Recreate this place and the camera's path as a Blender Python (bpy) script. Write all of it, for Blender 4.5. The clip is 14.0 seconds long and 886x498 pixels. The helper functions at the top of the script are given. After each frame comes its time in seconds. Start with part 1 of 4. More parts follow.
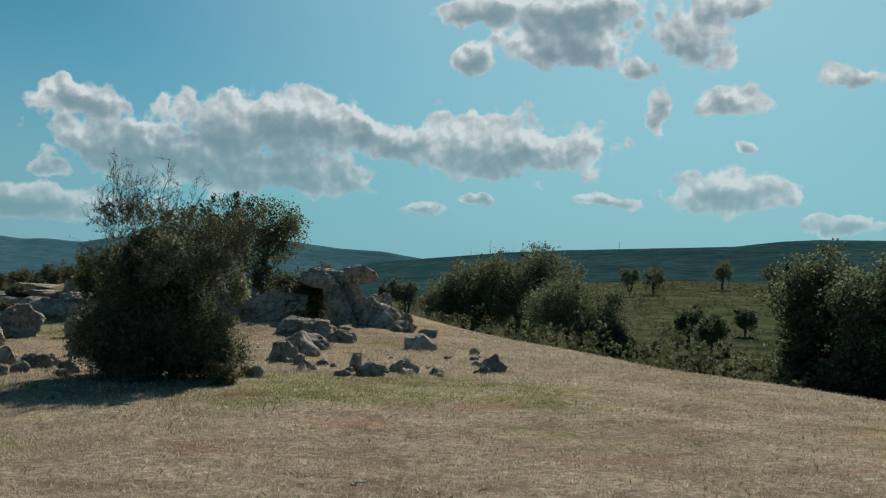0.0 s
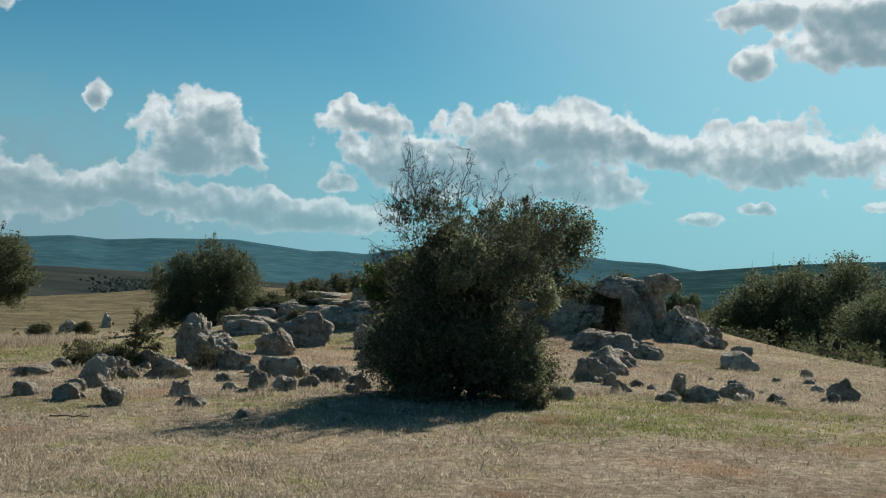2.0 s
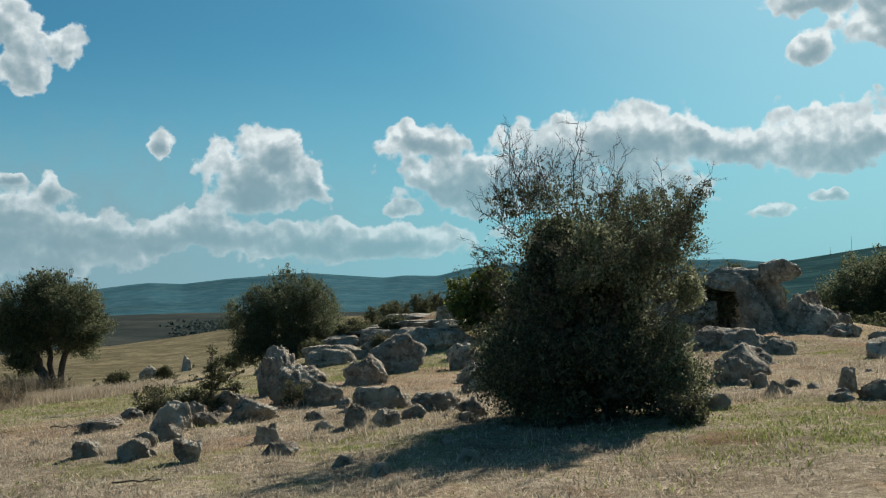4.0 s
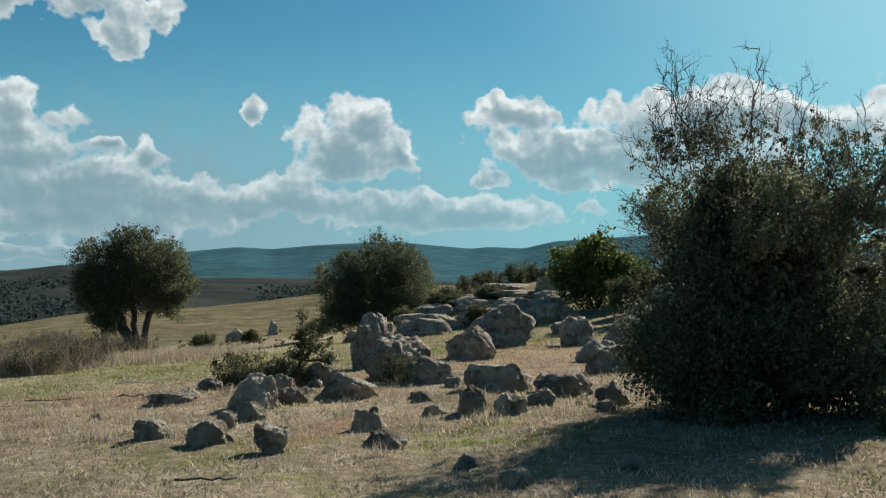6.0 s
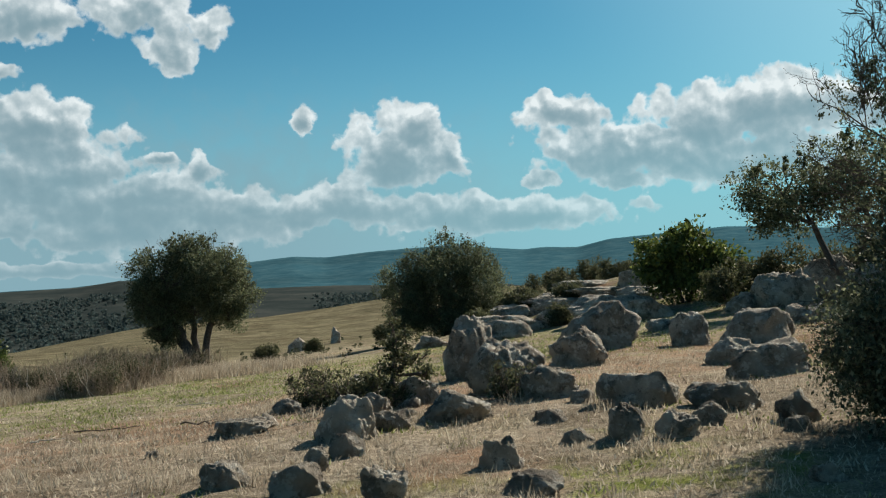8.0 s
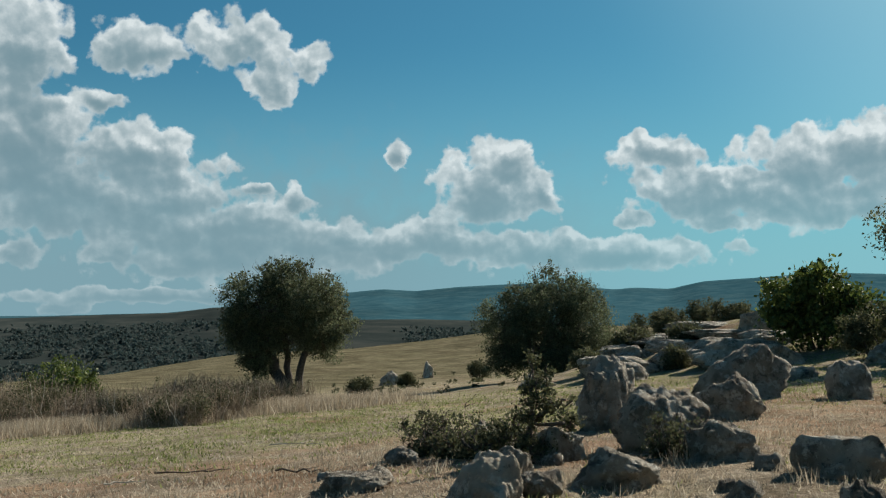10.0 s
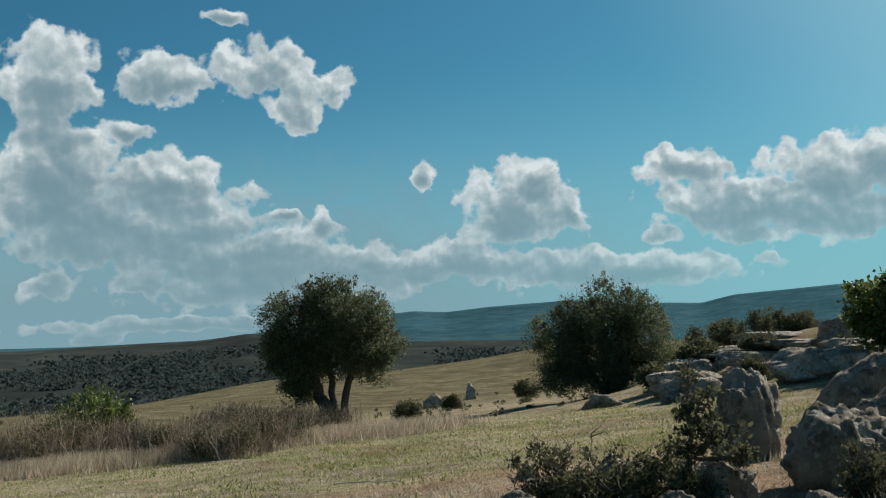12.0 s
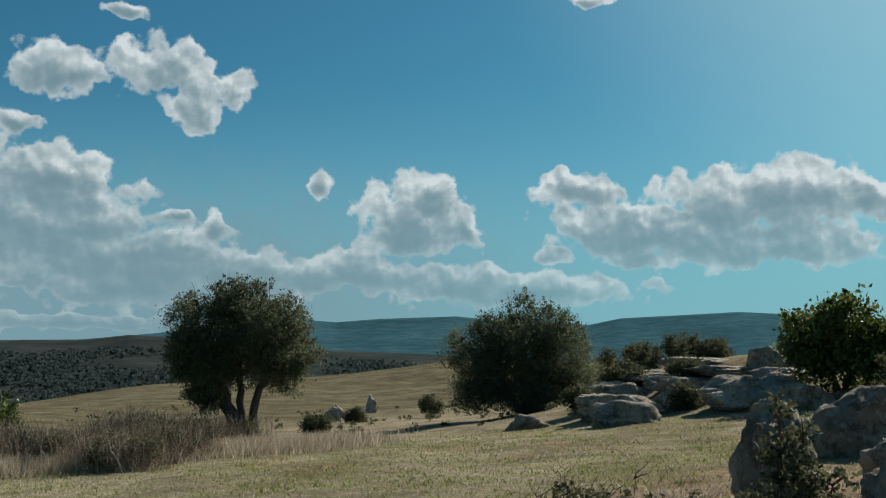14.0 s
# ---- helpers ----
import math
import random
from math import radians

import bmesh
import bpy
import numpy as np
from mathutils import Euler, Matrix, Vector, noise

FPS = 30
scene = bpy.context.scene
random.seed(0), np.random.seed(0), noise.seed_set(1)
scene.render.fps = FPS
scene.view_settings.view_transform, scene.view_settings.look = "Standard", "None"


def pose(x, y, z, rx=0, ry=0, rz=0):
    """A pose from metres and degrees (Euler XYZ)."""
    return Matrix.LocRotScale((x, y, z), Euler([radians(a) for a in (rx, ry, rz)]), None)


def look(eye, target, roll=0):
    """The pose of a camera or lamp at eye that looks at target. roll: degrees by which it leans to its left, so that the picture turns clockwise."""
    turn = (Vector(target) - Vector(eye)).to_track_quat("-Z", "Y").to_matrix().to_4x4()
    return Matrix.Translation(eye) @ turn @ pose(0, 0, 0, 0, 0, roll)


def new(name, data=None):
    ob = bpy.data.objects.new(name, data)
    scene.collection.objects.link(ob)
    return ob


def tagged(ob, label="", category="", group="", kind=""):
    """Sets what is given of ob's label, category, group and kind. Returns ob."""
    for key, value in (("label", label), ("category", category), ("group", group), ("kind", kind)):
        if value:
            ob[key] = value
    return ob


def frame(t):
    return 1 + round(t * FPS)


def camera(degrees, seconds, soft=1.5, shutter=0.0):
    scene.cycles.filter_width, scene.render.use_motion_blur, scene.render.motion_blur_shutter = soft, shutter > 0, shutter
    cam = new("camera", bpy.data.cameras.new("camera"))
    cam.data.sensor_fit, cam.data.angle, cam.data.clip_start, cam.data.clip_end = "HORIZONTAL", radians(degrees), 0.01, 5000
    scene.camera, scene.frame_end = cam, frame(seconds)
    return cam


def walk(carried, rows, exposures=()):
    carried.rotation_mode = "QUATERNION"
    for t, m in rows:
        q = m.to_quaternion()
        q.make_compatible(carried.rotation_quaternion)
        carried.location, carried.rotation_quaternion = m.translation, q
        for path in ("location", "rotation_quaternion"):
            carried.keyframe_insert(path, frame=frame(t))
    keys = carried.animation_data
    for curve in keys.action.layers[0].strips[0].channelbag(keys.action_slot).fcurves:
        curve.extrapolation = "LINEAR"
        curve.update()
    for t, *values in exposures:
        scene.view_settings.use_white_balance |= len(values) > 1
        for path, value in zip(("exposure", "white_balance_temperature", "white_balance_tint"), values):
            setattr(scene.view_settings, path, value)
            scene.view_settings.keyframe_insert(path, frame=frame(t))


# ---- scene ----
cam = camera(44.0, 14.0, 1.2)
PATH = [
    (0, (0.0, 0.0, 1.6), (0.0, 1.9983, 1.682), 2.65),
    (0.5, (-0.122, 0.569, 1.606), (-0.3127, 2.5594, 1.6671), 1.98),
    (1, (-0.451, 1.335, 1.563), (-0.7031, 3.3177, 1.63), 2.53),
    (1.5, (-0.718, 1.962, 1.523), (-0.9884, 3.9421, 1.5976), 2.32),
    (2, (-0.987, 2.672, 1.51), (-1.4796, 4.6089, 1.5889), 3.17),
    (2.5, (-1.267, 3.356, 1.484), (-1.801, 5.2798, 1.5992), -0.24),
    (5, (-2.749, 5.984, 1.328), (-3.4302, 7.8621, 1.4142), -0.99),
    (5.5, (-3.061, 6.581, 1.324), (-3.8159, 8.4315, 1.3953), 0.16),
    (6, (-3.481, 7.144, 1.294), (-4.2434, 8.9925, 1.3549), -0.04),
    (6.5, (-3.857, 7.654, 1.252), (-4.6261, 9.499, 1.3102), -0.18),
    (7, (-4.239, 8.19, 1.266), (-5.046, 10.0195, 1.3225), -0.05),
    (7.5, (-4.665, 8.664, 1.246), (-5.5164, 10.4732, 1.3099), -1.55),
    (8, (-5.067, 9.153, 1.223), (-5.9183, 10.9616, 1.2909), -2.16),
    (8.5, (-5.409, 9.674, 1.251), (-6.2852, 11.4695, 1.3331), -0.8),
    (9, (-5.726, 9.971, 1.237), (-6.7045, 11.7095, 1.3783), 0.51),
    (11.5, (-7.741, 12.023, 1.123), (-8.7476, 13.7468, 1.2482), -1.01),
    (12, (-8.195, 12.335, 1.114), (-9.2309, 14.0373, 1.2894), -1.7),
    (12.5, (-8.623, 12.576, 1.063), (-9.6255, 14.2984, 1.2351), -1.07),
    (13, (-9.05, 12.76, 1.085), (-9.9467, 14.5399, 1.2552), -1.89),
    (13.5, (-9.472, 13.057, 1.129), (-10.3631, 14.8382, 1.3124), -0.88),
    (14, (-9.822, 13.33, 1.126), (-10.6866, 15.1221, 1.3226), 0.85),
]
walk(cam, [(t, look(eye, target, roll)) for t, eye, target, roll in PATH], [(0, 0.04, 6400, 9), (1.5, 0.24, 6400, 9), (4.8, 0.37, 6480, 9), (8.5, 0.42, 6480, 9), (9.2, 0.27, 6420, 8), (11.5, 0.22, 6420, 8), (14, 0.08, 6320, 7)])

# ---- sky and sun
SUN_AZ, SUN_EL = radians(14), radians(34)
world = bpy.data.worlds.new("sky")
scene.world = world
world.use_nodes = True
wn, wl = world.node_tree.nodes, world.node_tree.links
wn.clear()


def wnode(kind, **props):
    n = wn.new(kind)
    for key, value in props.items():
        if key == "op":
            n.operation = value
        elif key == "data":
            n.data_type = value
        elif key == "blend":
            n.blend_type = value
    return n


def wput(sock, value):
    if hasattr(value, "is_linked"):
        wl.new(value, sock)
    else:
        sock.default_value = value


def wmath(op, a, b=0.0, c=0.0):
    n = wnode("ShaderNodeMath", op=op)
    for i, v in enumerate((a, b, c)):
        wput(n.inputs[i], v)
    return n.outputs[0]


def wvec(op, a, b=(0, 0, 0), c=(0, 0, 0)):
    n = wnode("ShaderNodeVectorMath", op=op)
    for i, v in enumerate((a, b, c)):
        wput(n.inputs[i], v)
    return n.outputs["Value"] if op == "LENGTH" else n.outputs["Vector"]


def wnoise(vec, scale, detail, rough):
    n = wnode("ShaderNodeTexNoise")
    wput(n.inputs["Vector"], vec)
    n.inputs["Scale"].default_value, n.inputs["Detail"].default_value, n.inputs["Roughness"].default_value = scale, detail, rough
    return n


sky = wnode("ShaderNodeTexSky")
sky.sky_type, sky.sun_disc = "NISHITA", False
sky.sun_elevation, sky.sun_rotation = SUN_EL, SUN_AZ
sky.altitude, sky.air_density, sky.dust_density, sky.ozone_density = 300, 1.0, 0.9, 3.0

way = wnode("ShaderNodeTexCoord").outputs["Generated"]
sep = wnode("ShaderNodeSeparateXYZ")
wl.new(way, sep.inputs[0])
az = wmath("MULTIPLY", wmath("ARCTAN2", sep.outputs[0], sep.outputs[1]), 57.2958)
el = wmath("MULTIPLY", wmath("ARCSINE", sep.outputs[2]), 57.2958)
comb = wnode("ShaderNodeCombineXYZ")
wl.new(az, comb.inputs[0])
wl.new(el, comb.inputs[1])
flat = comb.outputs[0]
warp = wnoise(flat, 0.45, 5, 0.6)
warped = wvec("MULTIPLY_ADD", wvec("SUBTRACT", warp.outputs["Color"], (0.5, 0.5, 0.5)), (1.5, 1.2, 0), flat)

# cumulus clouds: azimuth, elevation, half width and half height in degrees
CLOUDS = []
CLOUDS += [(6.2, 13.7, 3.81, 2.2), (12.5, 13.7, 2.59, 1.87), (1.4, 14.5, 2.66, 0.89), (14.8, 14.9, 2.28, 0.57), (1.2, 12.2, 1.48, 0.89), (10.7, 10.0, 0.81, 1.3)]
CLOUDS += [(14.4, 10.4, 2.14, 0.91), (20.5, 11.5, 1.79, 0.66), (15.3, 8.0, 0.8, 0.4), (2.9, 7.8, 5.6, 1.83), (-2.2, 7.7, 2.36, 1.18), (-8.7, 8.8, 3.21, 1.23)]
CLOUDS += [(8.3, 5.2, 1.75, 0.35), (14.5, 5.8, 3.71, 1.14), (20.0, 4.3, 2.5, 0.61), (-1.1, 4.4, 1.48, 0.35), (1.8, 5.1, 1.24, 0.35), (-32.2, 8.7, 0.69, 0.69)]
CLOUDS += [(-27.3, 7.1, 3.07, 1.9), (-26.7, 8.6, 1.76, 1.11), (-24.7, 7.0, 0.94, 0.94), (-18.9, 8.8, 2.21, 0.83), (-17.6, 6.9, 2.95, 1.0), (-19.9, 5.3, 1.33, 0.53)]
CLOUDS += [(-15.6, 5.1, 1.77, 0.59), (-39.9, 5.5, 3.33, 1.25), (-35.3, 4.5, 3.99, 1.0), (-30.3, 4.5, 2.03, 0.87), (-25.3, 4.1, 3.53, 0.88), (-20.6, 3.6, 3.25, 0.71)]
CLOUDS += [(-37.5, 6.8, 0.68, 0.79), (-39.4, 7.1, 0.61, 0.28), (-40.5, 14.4, 2.76, 1.8), (-38.7, 12.3, 1.4, 1.23), (-45.7, 13.8, 2.99, 1.37), (-36.7, 13.5, 1.17, 1.03)]
CLOUDS += [(-51.1, 13.5, 2.35, 2.76), (-47.3, 11.1, 1.27, 0.62), (-50.8, 9.7, 3.6, 2.49), (-46.2, 8.8, 3.97, 1.56), (-49.7, 7.0, 5.01, 1.67), (-42.6, 17.0, 1.3, 0.46)]
CLOUDS += [(-43.4, 6.5, 4.03, 1.29), (-46.7, 3.4, 2.27, 0.51), (-43.7, 2.8, 1.72, 0.46), (-51.2, 3.5, 1.52, 0.77), (-49.1, 0.9, 1.4, 0.34), (-18.2, 18.3, 1.17, 0.35)]
CLOUDS += [(-11.5, 7.2, 2.61, 1.16), (-9.4, 6.0, 4.66, 1.11), (-5.3, 5.7, 2.35, 0.88), (-17.0, 6.7, 4.24, 1.41), (-18.5, 8.7, 2.11, 0.9), (-4.5, 8.2, 2.06, 1.03)]
CLOUDS += [(5.8, 14.9, 5.87, 1.03), (10.0, 12.0, 1.16, 0.73), (-18.9, 9.0, 2.26, 0.87), (-15.5, 6.7, 5.57, 1.49), (-11.0, 8.3, 3.21, 1.4), (-10.1, 6.0, 2.64, 1.11)]
CLOUDS += [(-48.4, 5.6, 5.89, 1.54), (-40.6, 4.7, 6.1, 0.99), (-32.7, 3.9, 5.6, 0.77), (-26.8, 4.0, 5.01, 0.83), (-20.7, 3.6, 4.37, 0.52), (-44.2, 1.4, 9.45, 0.46)]
CLOUDS += [(-50.3, 8.1, 4.44, 3.05), (-37.4, 6.4, 0.7, 0.76), (-39.6, 7.0, 0.76, 0.35), (-10.8, 8.4, 5.14, 1.43), (-6.9, 8.7, 2.8, 1.12), (-16.5, 6.6, 3.79, 1.46)]
CLOUDS += [(-10.8, 5.7, 5.14, 1.14), (-27.4, 7.26, 3.48, 1.95), (-27.56, 6.18, 3.6, 1.06), (-15.23, 6.68, 5.61, 1.71), (-8.23, 8.33, 4.72, 1.95), (-7.75, 5.94, 4.43, 1.18)]
CLOUDS += [(-40.03, 3.65, 9.74, 1.62), (-44.92, 6.42, 4.43, 2.95), (-22.57, 3.51, 8.56, 1.0), (-30.24, 4.44, 3.25, 1.18), (3.02, 7.63, 5.61, 1.65)]
field = under = None
for caz, cel, hw, hh in CLOUDS:
    d = wvec("LENGTH", wvec("MULTIPLY_ADD", warped, (1 / hw, 1 / hh, 0), (-caz / hw, -cel / hh, 0)))
    field = d if field is None else wmath("SMOOTH_MIN", field, d, 0.35)
    g = wvec("LENGTH", wvec("MULTIPLY_ADD", warped, (0.92 / hw, 1.2 / hh, 0), (-0.92 * caz / hw, -1.2 * (cel - 0.62 * hh) / hh, 0)))
    under = g if under is None else wmath("SMOOTH_MIN", under, g, 0.3)
# the rest of the sky carries scattered clouds of the same kind
rest = wnoise(warped, 0.06, 3, 0.5)
side = wmath("SMOOTH_MAX", wmath("MULTIPLY", wmath("ABSOLUTE", wmath("ADD", az, 19.0)), 0.022), wmath("MULTIPLY", el, 0.045), 0.2)
away = wmath("SUBTRACT", 6.0, wmath("MULTIPLY", rest.outputs["Fac"], 6.0))
away = wmath("ADD", away, wmath("MULTIPLY", wmath("MAXIMUM", wmath("SUBTRACT", 1.05, side), 0.0), 20.0))
field = wmath("MINIMUM", field, away)
def puffs(vec, fine):
    """Rounded billows with finer wool on them."""
    v = wnode("ShaderNodeTexVoronoi")
    v.feature = "SMOOTH_F1"
    wput(v.inputs["Vector"], wvec("MULTIPLY_ADD", wvec("SUBTRACT", warp.outputs["Color"], (0.5, 0.5, 0.5)), (1.2, 1.2, 0), vec))
    v.inputs["Scale"].default_value, v.inputs["Detail"].default_value, v.inputs["Roughness"].default_value = 0.62, 2.0, 0.5
    v.inputs["Smoothness"].default_value = 0.5
    v.inputs["Randomness"].default_value = 1.0
    wool = wnoise(vec, 1.0, fine, 0.58)
    return wmath("ADD", wmath("MULTIPLY", wmath("SUBTRACT", 0.42, v.outputs["Distance"]), 0.85), wmath("MULTIPLY", wmath("SUBTRACT", wool.outputs["Fac"], 0.5), 0.95))


billow = puffs(flat, 7)
toward, away_from = puffs(flat, 4), puffs(wvec("ADD", flat, (-0.2, -0.36, 0)), 4)
body = wmath("ADD", wmath("SUBTRACT", 1.34, field), wmath("MULTIPLY", billow, 0.9))
cover = wnode("ShaderNodeMapRange")
cover.interpolation_type = "SMOOTHSTEP"
wl.new(body, cover.inputs["Value"])
cover.inputs["From Min"].default_value, cover.inputs["From Max"].default_value = 0.0, 0.24
thick = wnode("ShaderNodeMapRange")
thick.interpolation_type = "SMOOTHSTEP"
wl.new(wmath("ADD", wmath("SUBTRACT", 1.2, field), wmath("MULTIPLY", toward, 0.2)), thick.inputs["Value"])
thick.inputs["From Min"].default_value, thick.inputs["From Max"].default_value = -0.05, 1.0
low = wnode("ShaderNodeMapRange")
low.interpolation_type = "SMOOTHSTEP"
wl.new(wmath("SUBTRACT", under, wmath("MULTIPLY", toward, 0.45)), low.inputs["Value"])
low.inputs["From Min"].default_value, low.inputs["From Max"].default_value = 1.5, 0.2
shade = wmath("MULTIPLY", wmath("SUBTRACT", toward, away_from), 1.3)
heap = wnoise(warped, 0.5, 4, 0.55)
grey = wmath("ADD", wmath("MULTIPLY", wmath("MULTIPLY", thick.outputs["Result"], low.outputs["Result"]), 2.0), wmath("MULTIPLY", wmath("SUBTRACT", heap.outputs["Fac"], 0.44), wmath("MULTIPLY", thick.outputs["Result"], 2.0)))
grey = wmath("ADD", grey, wmath("ADD", shade, 0.06))
west_bank = wnode("ShaderNodeMapRange")
wl.new(az, west_bank.inputs["Value"])
west_bank.inputs["From Min"].default_value, west_bank.inputs["From Max"].default_value = -26.0, -50.0
west_bank.inputs["To Max"].default_value = 0.4
grey = wmath("ADD", grey, wmath("MULTIPLY", west_bank.outputs["Result"], thick.outputs["Result"]))
greyc = wnode("ShaderNodeClamp")
wl.new(wmath("SUBTRACT", 1.0, wmath("POWER", 2.718, wmath("MULTIPLY", wmath("MAXIMUM", grey, 0.0), -1.25))), greyc.inputs[0])
tone = wnode("ShaderNodeMix", data="RGBA")
wl.new(greyc.outputs[0], tone.inputs["Factor"])
tone.inputs["A"].default_value, tone.inputs["B"].default_value = (13.0, 13.9, 14.0, 1), (3.1, 4.9, 5.7, 1)
mixed = wnode("ShaderNodeMix", data="RGBA")
distant = wnode("ShaderNodeMapRange")
distant.interpolation_type = "SMOOTHSTEP"
wl.new(el, distant.inputs["Value"])
distant.inputs["From Min"].default_value, distant.inputs["From Max"].default_value = 0.0, 10.0
distant.inputs["To Min"].default_value, distant.inputs["To Max"].default_value = 0.35, 0.96
wl.new(wmath("MULTIPLY", cover.outputs["Result"], distant.outputs["Result"]), mixed.inputs["Factor"])
air = wnode("ShaderNodeMix", data="RGBA", blend="MULTIPLY")
air.inputs["Factor"].default_value = 1.0
wl.new(sky.outputs[0], air.inputs["A"])
air.inputs["B"].default_value = (0.40, 1.0, 1.05, 1)
low_air = wnode("ShaderNodeMapRange")
low_air.interpolation_type = "SMOOTHSTEP"
wl.new(el, low_air.inputs["Value"])
low_air.inputs["From Min"].default_value, low_air.inputs["From Max"].default_value = -2.0, 15.0
veil = wnode("ShaderNodeMix", data="RGBA")
wl.new(low_air.outputs["Result"], veil.inputs["Factor"])
veil.inputs["A"].default_value = (4.1, 8.5, 10.1, 1)
wl.new(air.outputs["Result"], veil.inputs["B"])
# the bright air round the sun
dot = wnode("ShaderNodeVectorMath", op="DOT_PRODUCT")
wl.new(way, dot.inputs[0])
dot.inputs[1].default_value = (math.sin(SUN_AZ) * math.cos(SUN_EL), math.cos(SUN_AZ) * math.cos(SUN_EL), math.sin(SUN_EL))
aureole = wnode("ShaderNodeMapRange")
aureole.interpolation_type = "SMOOTHSTEP"
wl.new(dot.outputs["Value"], aureole.inputs["Value"])
aureole.inputs["From Min"].default_value, aureole.inputs["From Max"].default_value = 0.79, 1.0
aureole.inputs["To Max"].default_value = 0.62
glow = wnode("ShaderNodeMix", data="RGBA")
wl.new(aureole.outputs["Result"], glow.inputs["Factor"])
wl.new(veil.outputs["Result"], glow.inputs["A"])
glow.inputs["B"].default_value = (8.5, 12.5, 13.5, 1)
wl.new(tone.outputs["Result"], mixed.inputs["B"])
# a soft layer of distant cloud low in the west
layer_el = wnode("ShaderNodeMapRange")
layer_el.interpolation_type = "SMOOTHSTEP"
wl.new(wmath("SUBTRACT", el, wmath("MULTIPLY", billow, 3.0)), layer_el.inputs["Value"])
layer_el.inputs["From Min"].default_value, layer_el.inputs["From Max"].default_value = 12.0, 4.0
layer_az = wnode("ShaderNodeMapRange")
layer_az.interpolation_type = "SMOOTHSTEP"
wl.new(az, layer_az.inputs["Value"])
layer_az.inputs["From Min"].default_value, layer_az.inputs["From Max"].default_value = -12.0, -38.0
layer = wnode("ShaderNodeMix", data="RGBA")
wl.new(wmath("MULTIPLY", wmath("MULTIPLY", layer_el.outputs["Result"], layer_az.outputs["Result"]), 0.75), layer.inputs["Factor"])
wl.new(glow.outputs["Result"], layer.inputs["A"])
layer.inputs["B"].default_value = (3.7, 5.7, 6.6, 1)
wl.new(layer.outputs["Result"], mixed.inputs["A"])
back = wnode("ShaderNodeBackground")
wl.new(mixed.outputs["Result"], back.inputs["Color"])
back.inputs["Strength"].default_value = 0.0485
wl.new(back.outputs[0], wnode("ShaderNodeOutputWorld").inputs[0])

sun = new("sun", bpy.data.lights.new("sun", "SUN"))
sun.data.energy, sun.data.angle, sun.data.color = 6.0, radians(0.6), (1.0, 0.91, 0.79)
sun.matrix_world = look((0, 0, 60), (-60 * math.sin(SUN_AZ), -60 * math.cos(SUN_AZ), 60 - 60 * math.tan(SUN_EL)))
# ---- materials
def material(name, rough=0.9):
    m = bpy.data.materials.new(name)
    m.use_nodes = True
    nt = m.node_tree
    b = nt.nodes["Principled BSDF"]
    b.inputs["Roughness"].default_value = rough
    b.inputs["Specular IOR Level"].default_value = 0.25
    return m, nt, b


def mnode(nt, kind, **values):
    n = nt.nodes.new(kind)
    for key, value in values.items():
        sock = n.inputs[key.replace("_", " ")]
        if hasattr(value, "is_linked"):
            nt.links.new(value, sock)
        else:
            sock.default_value = value
    return n


def where(nt):
    return mnode(nt, "ShaderNodeNewGeometry").outputs["Position"]


def grain(nt, vec, scale, detail=4.0, rough=0.55):
    return mnode(nt, "ShaderNodeTexNoise", Vector=vec, Scale=scale, Detail=detail, Roughness=rough).outputs["Fac"]


def ramp(nt, fac, *stops):
    n = nt.nodes.new("ShaderNodeValToRGB")
    nt.links.new(fac, n.inputs[0])
    el = n.color_ramp.elements
    while len(el) < len(stops):
        el.new(0.5)
    for e, (at, colour) in zip(el, stops):
        e.position = at
        e.color = (*colour, 1) if len(colour) == 3 else colour
    return n.outputs[0]


def blend(nt, fac, a, b):
    n = nt.nodes.new("ShaderNodeMix")
    n.data_type = "RGBA"
    for sock, value in ((n.inputs["Factor"], fac), (n.inputs["A"], a), (n.inputs["B"], b)):
        if hasattr(value, "is_linked"):
            nt.links.new(value, sock)
        else:
            sock.default_value = (*value, 1) if isinstance(value, tuple) else value
    return n.outputs["Result"]


def relief(nt, b, height, strength, distance):
    n = mnode(nt, "ShaderNodeBump", Height=height, Strength=strength, Distance=distance)
    nt.links.new(n.outputs[0], b.inputs["Normal"])


def between(nt, v, lo, hi):
    n = mnode(nt, "ShaderNodeMapRange", Value=v, From_Min=lo, From_Max=hi)
    n.interpolation_type = "SMOOTHSTEP"
    return n.outputs[0]


def calc(nt, op, a, b=0.0):
    n = nt.nodes.new("ShaderNodeMath")
    n.operation = op
    for i, v in enumerate((a, b)):
        if hasattr(v, "is_linked"):
            nt.links.new(v, n.inputs[i])
        else:
            n.inputs[i].default_value = v
    return n.outputs[0]


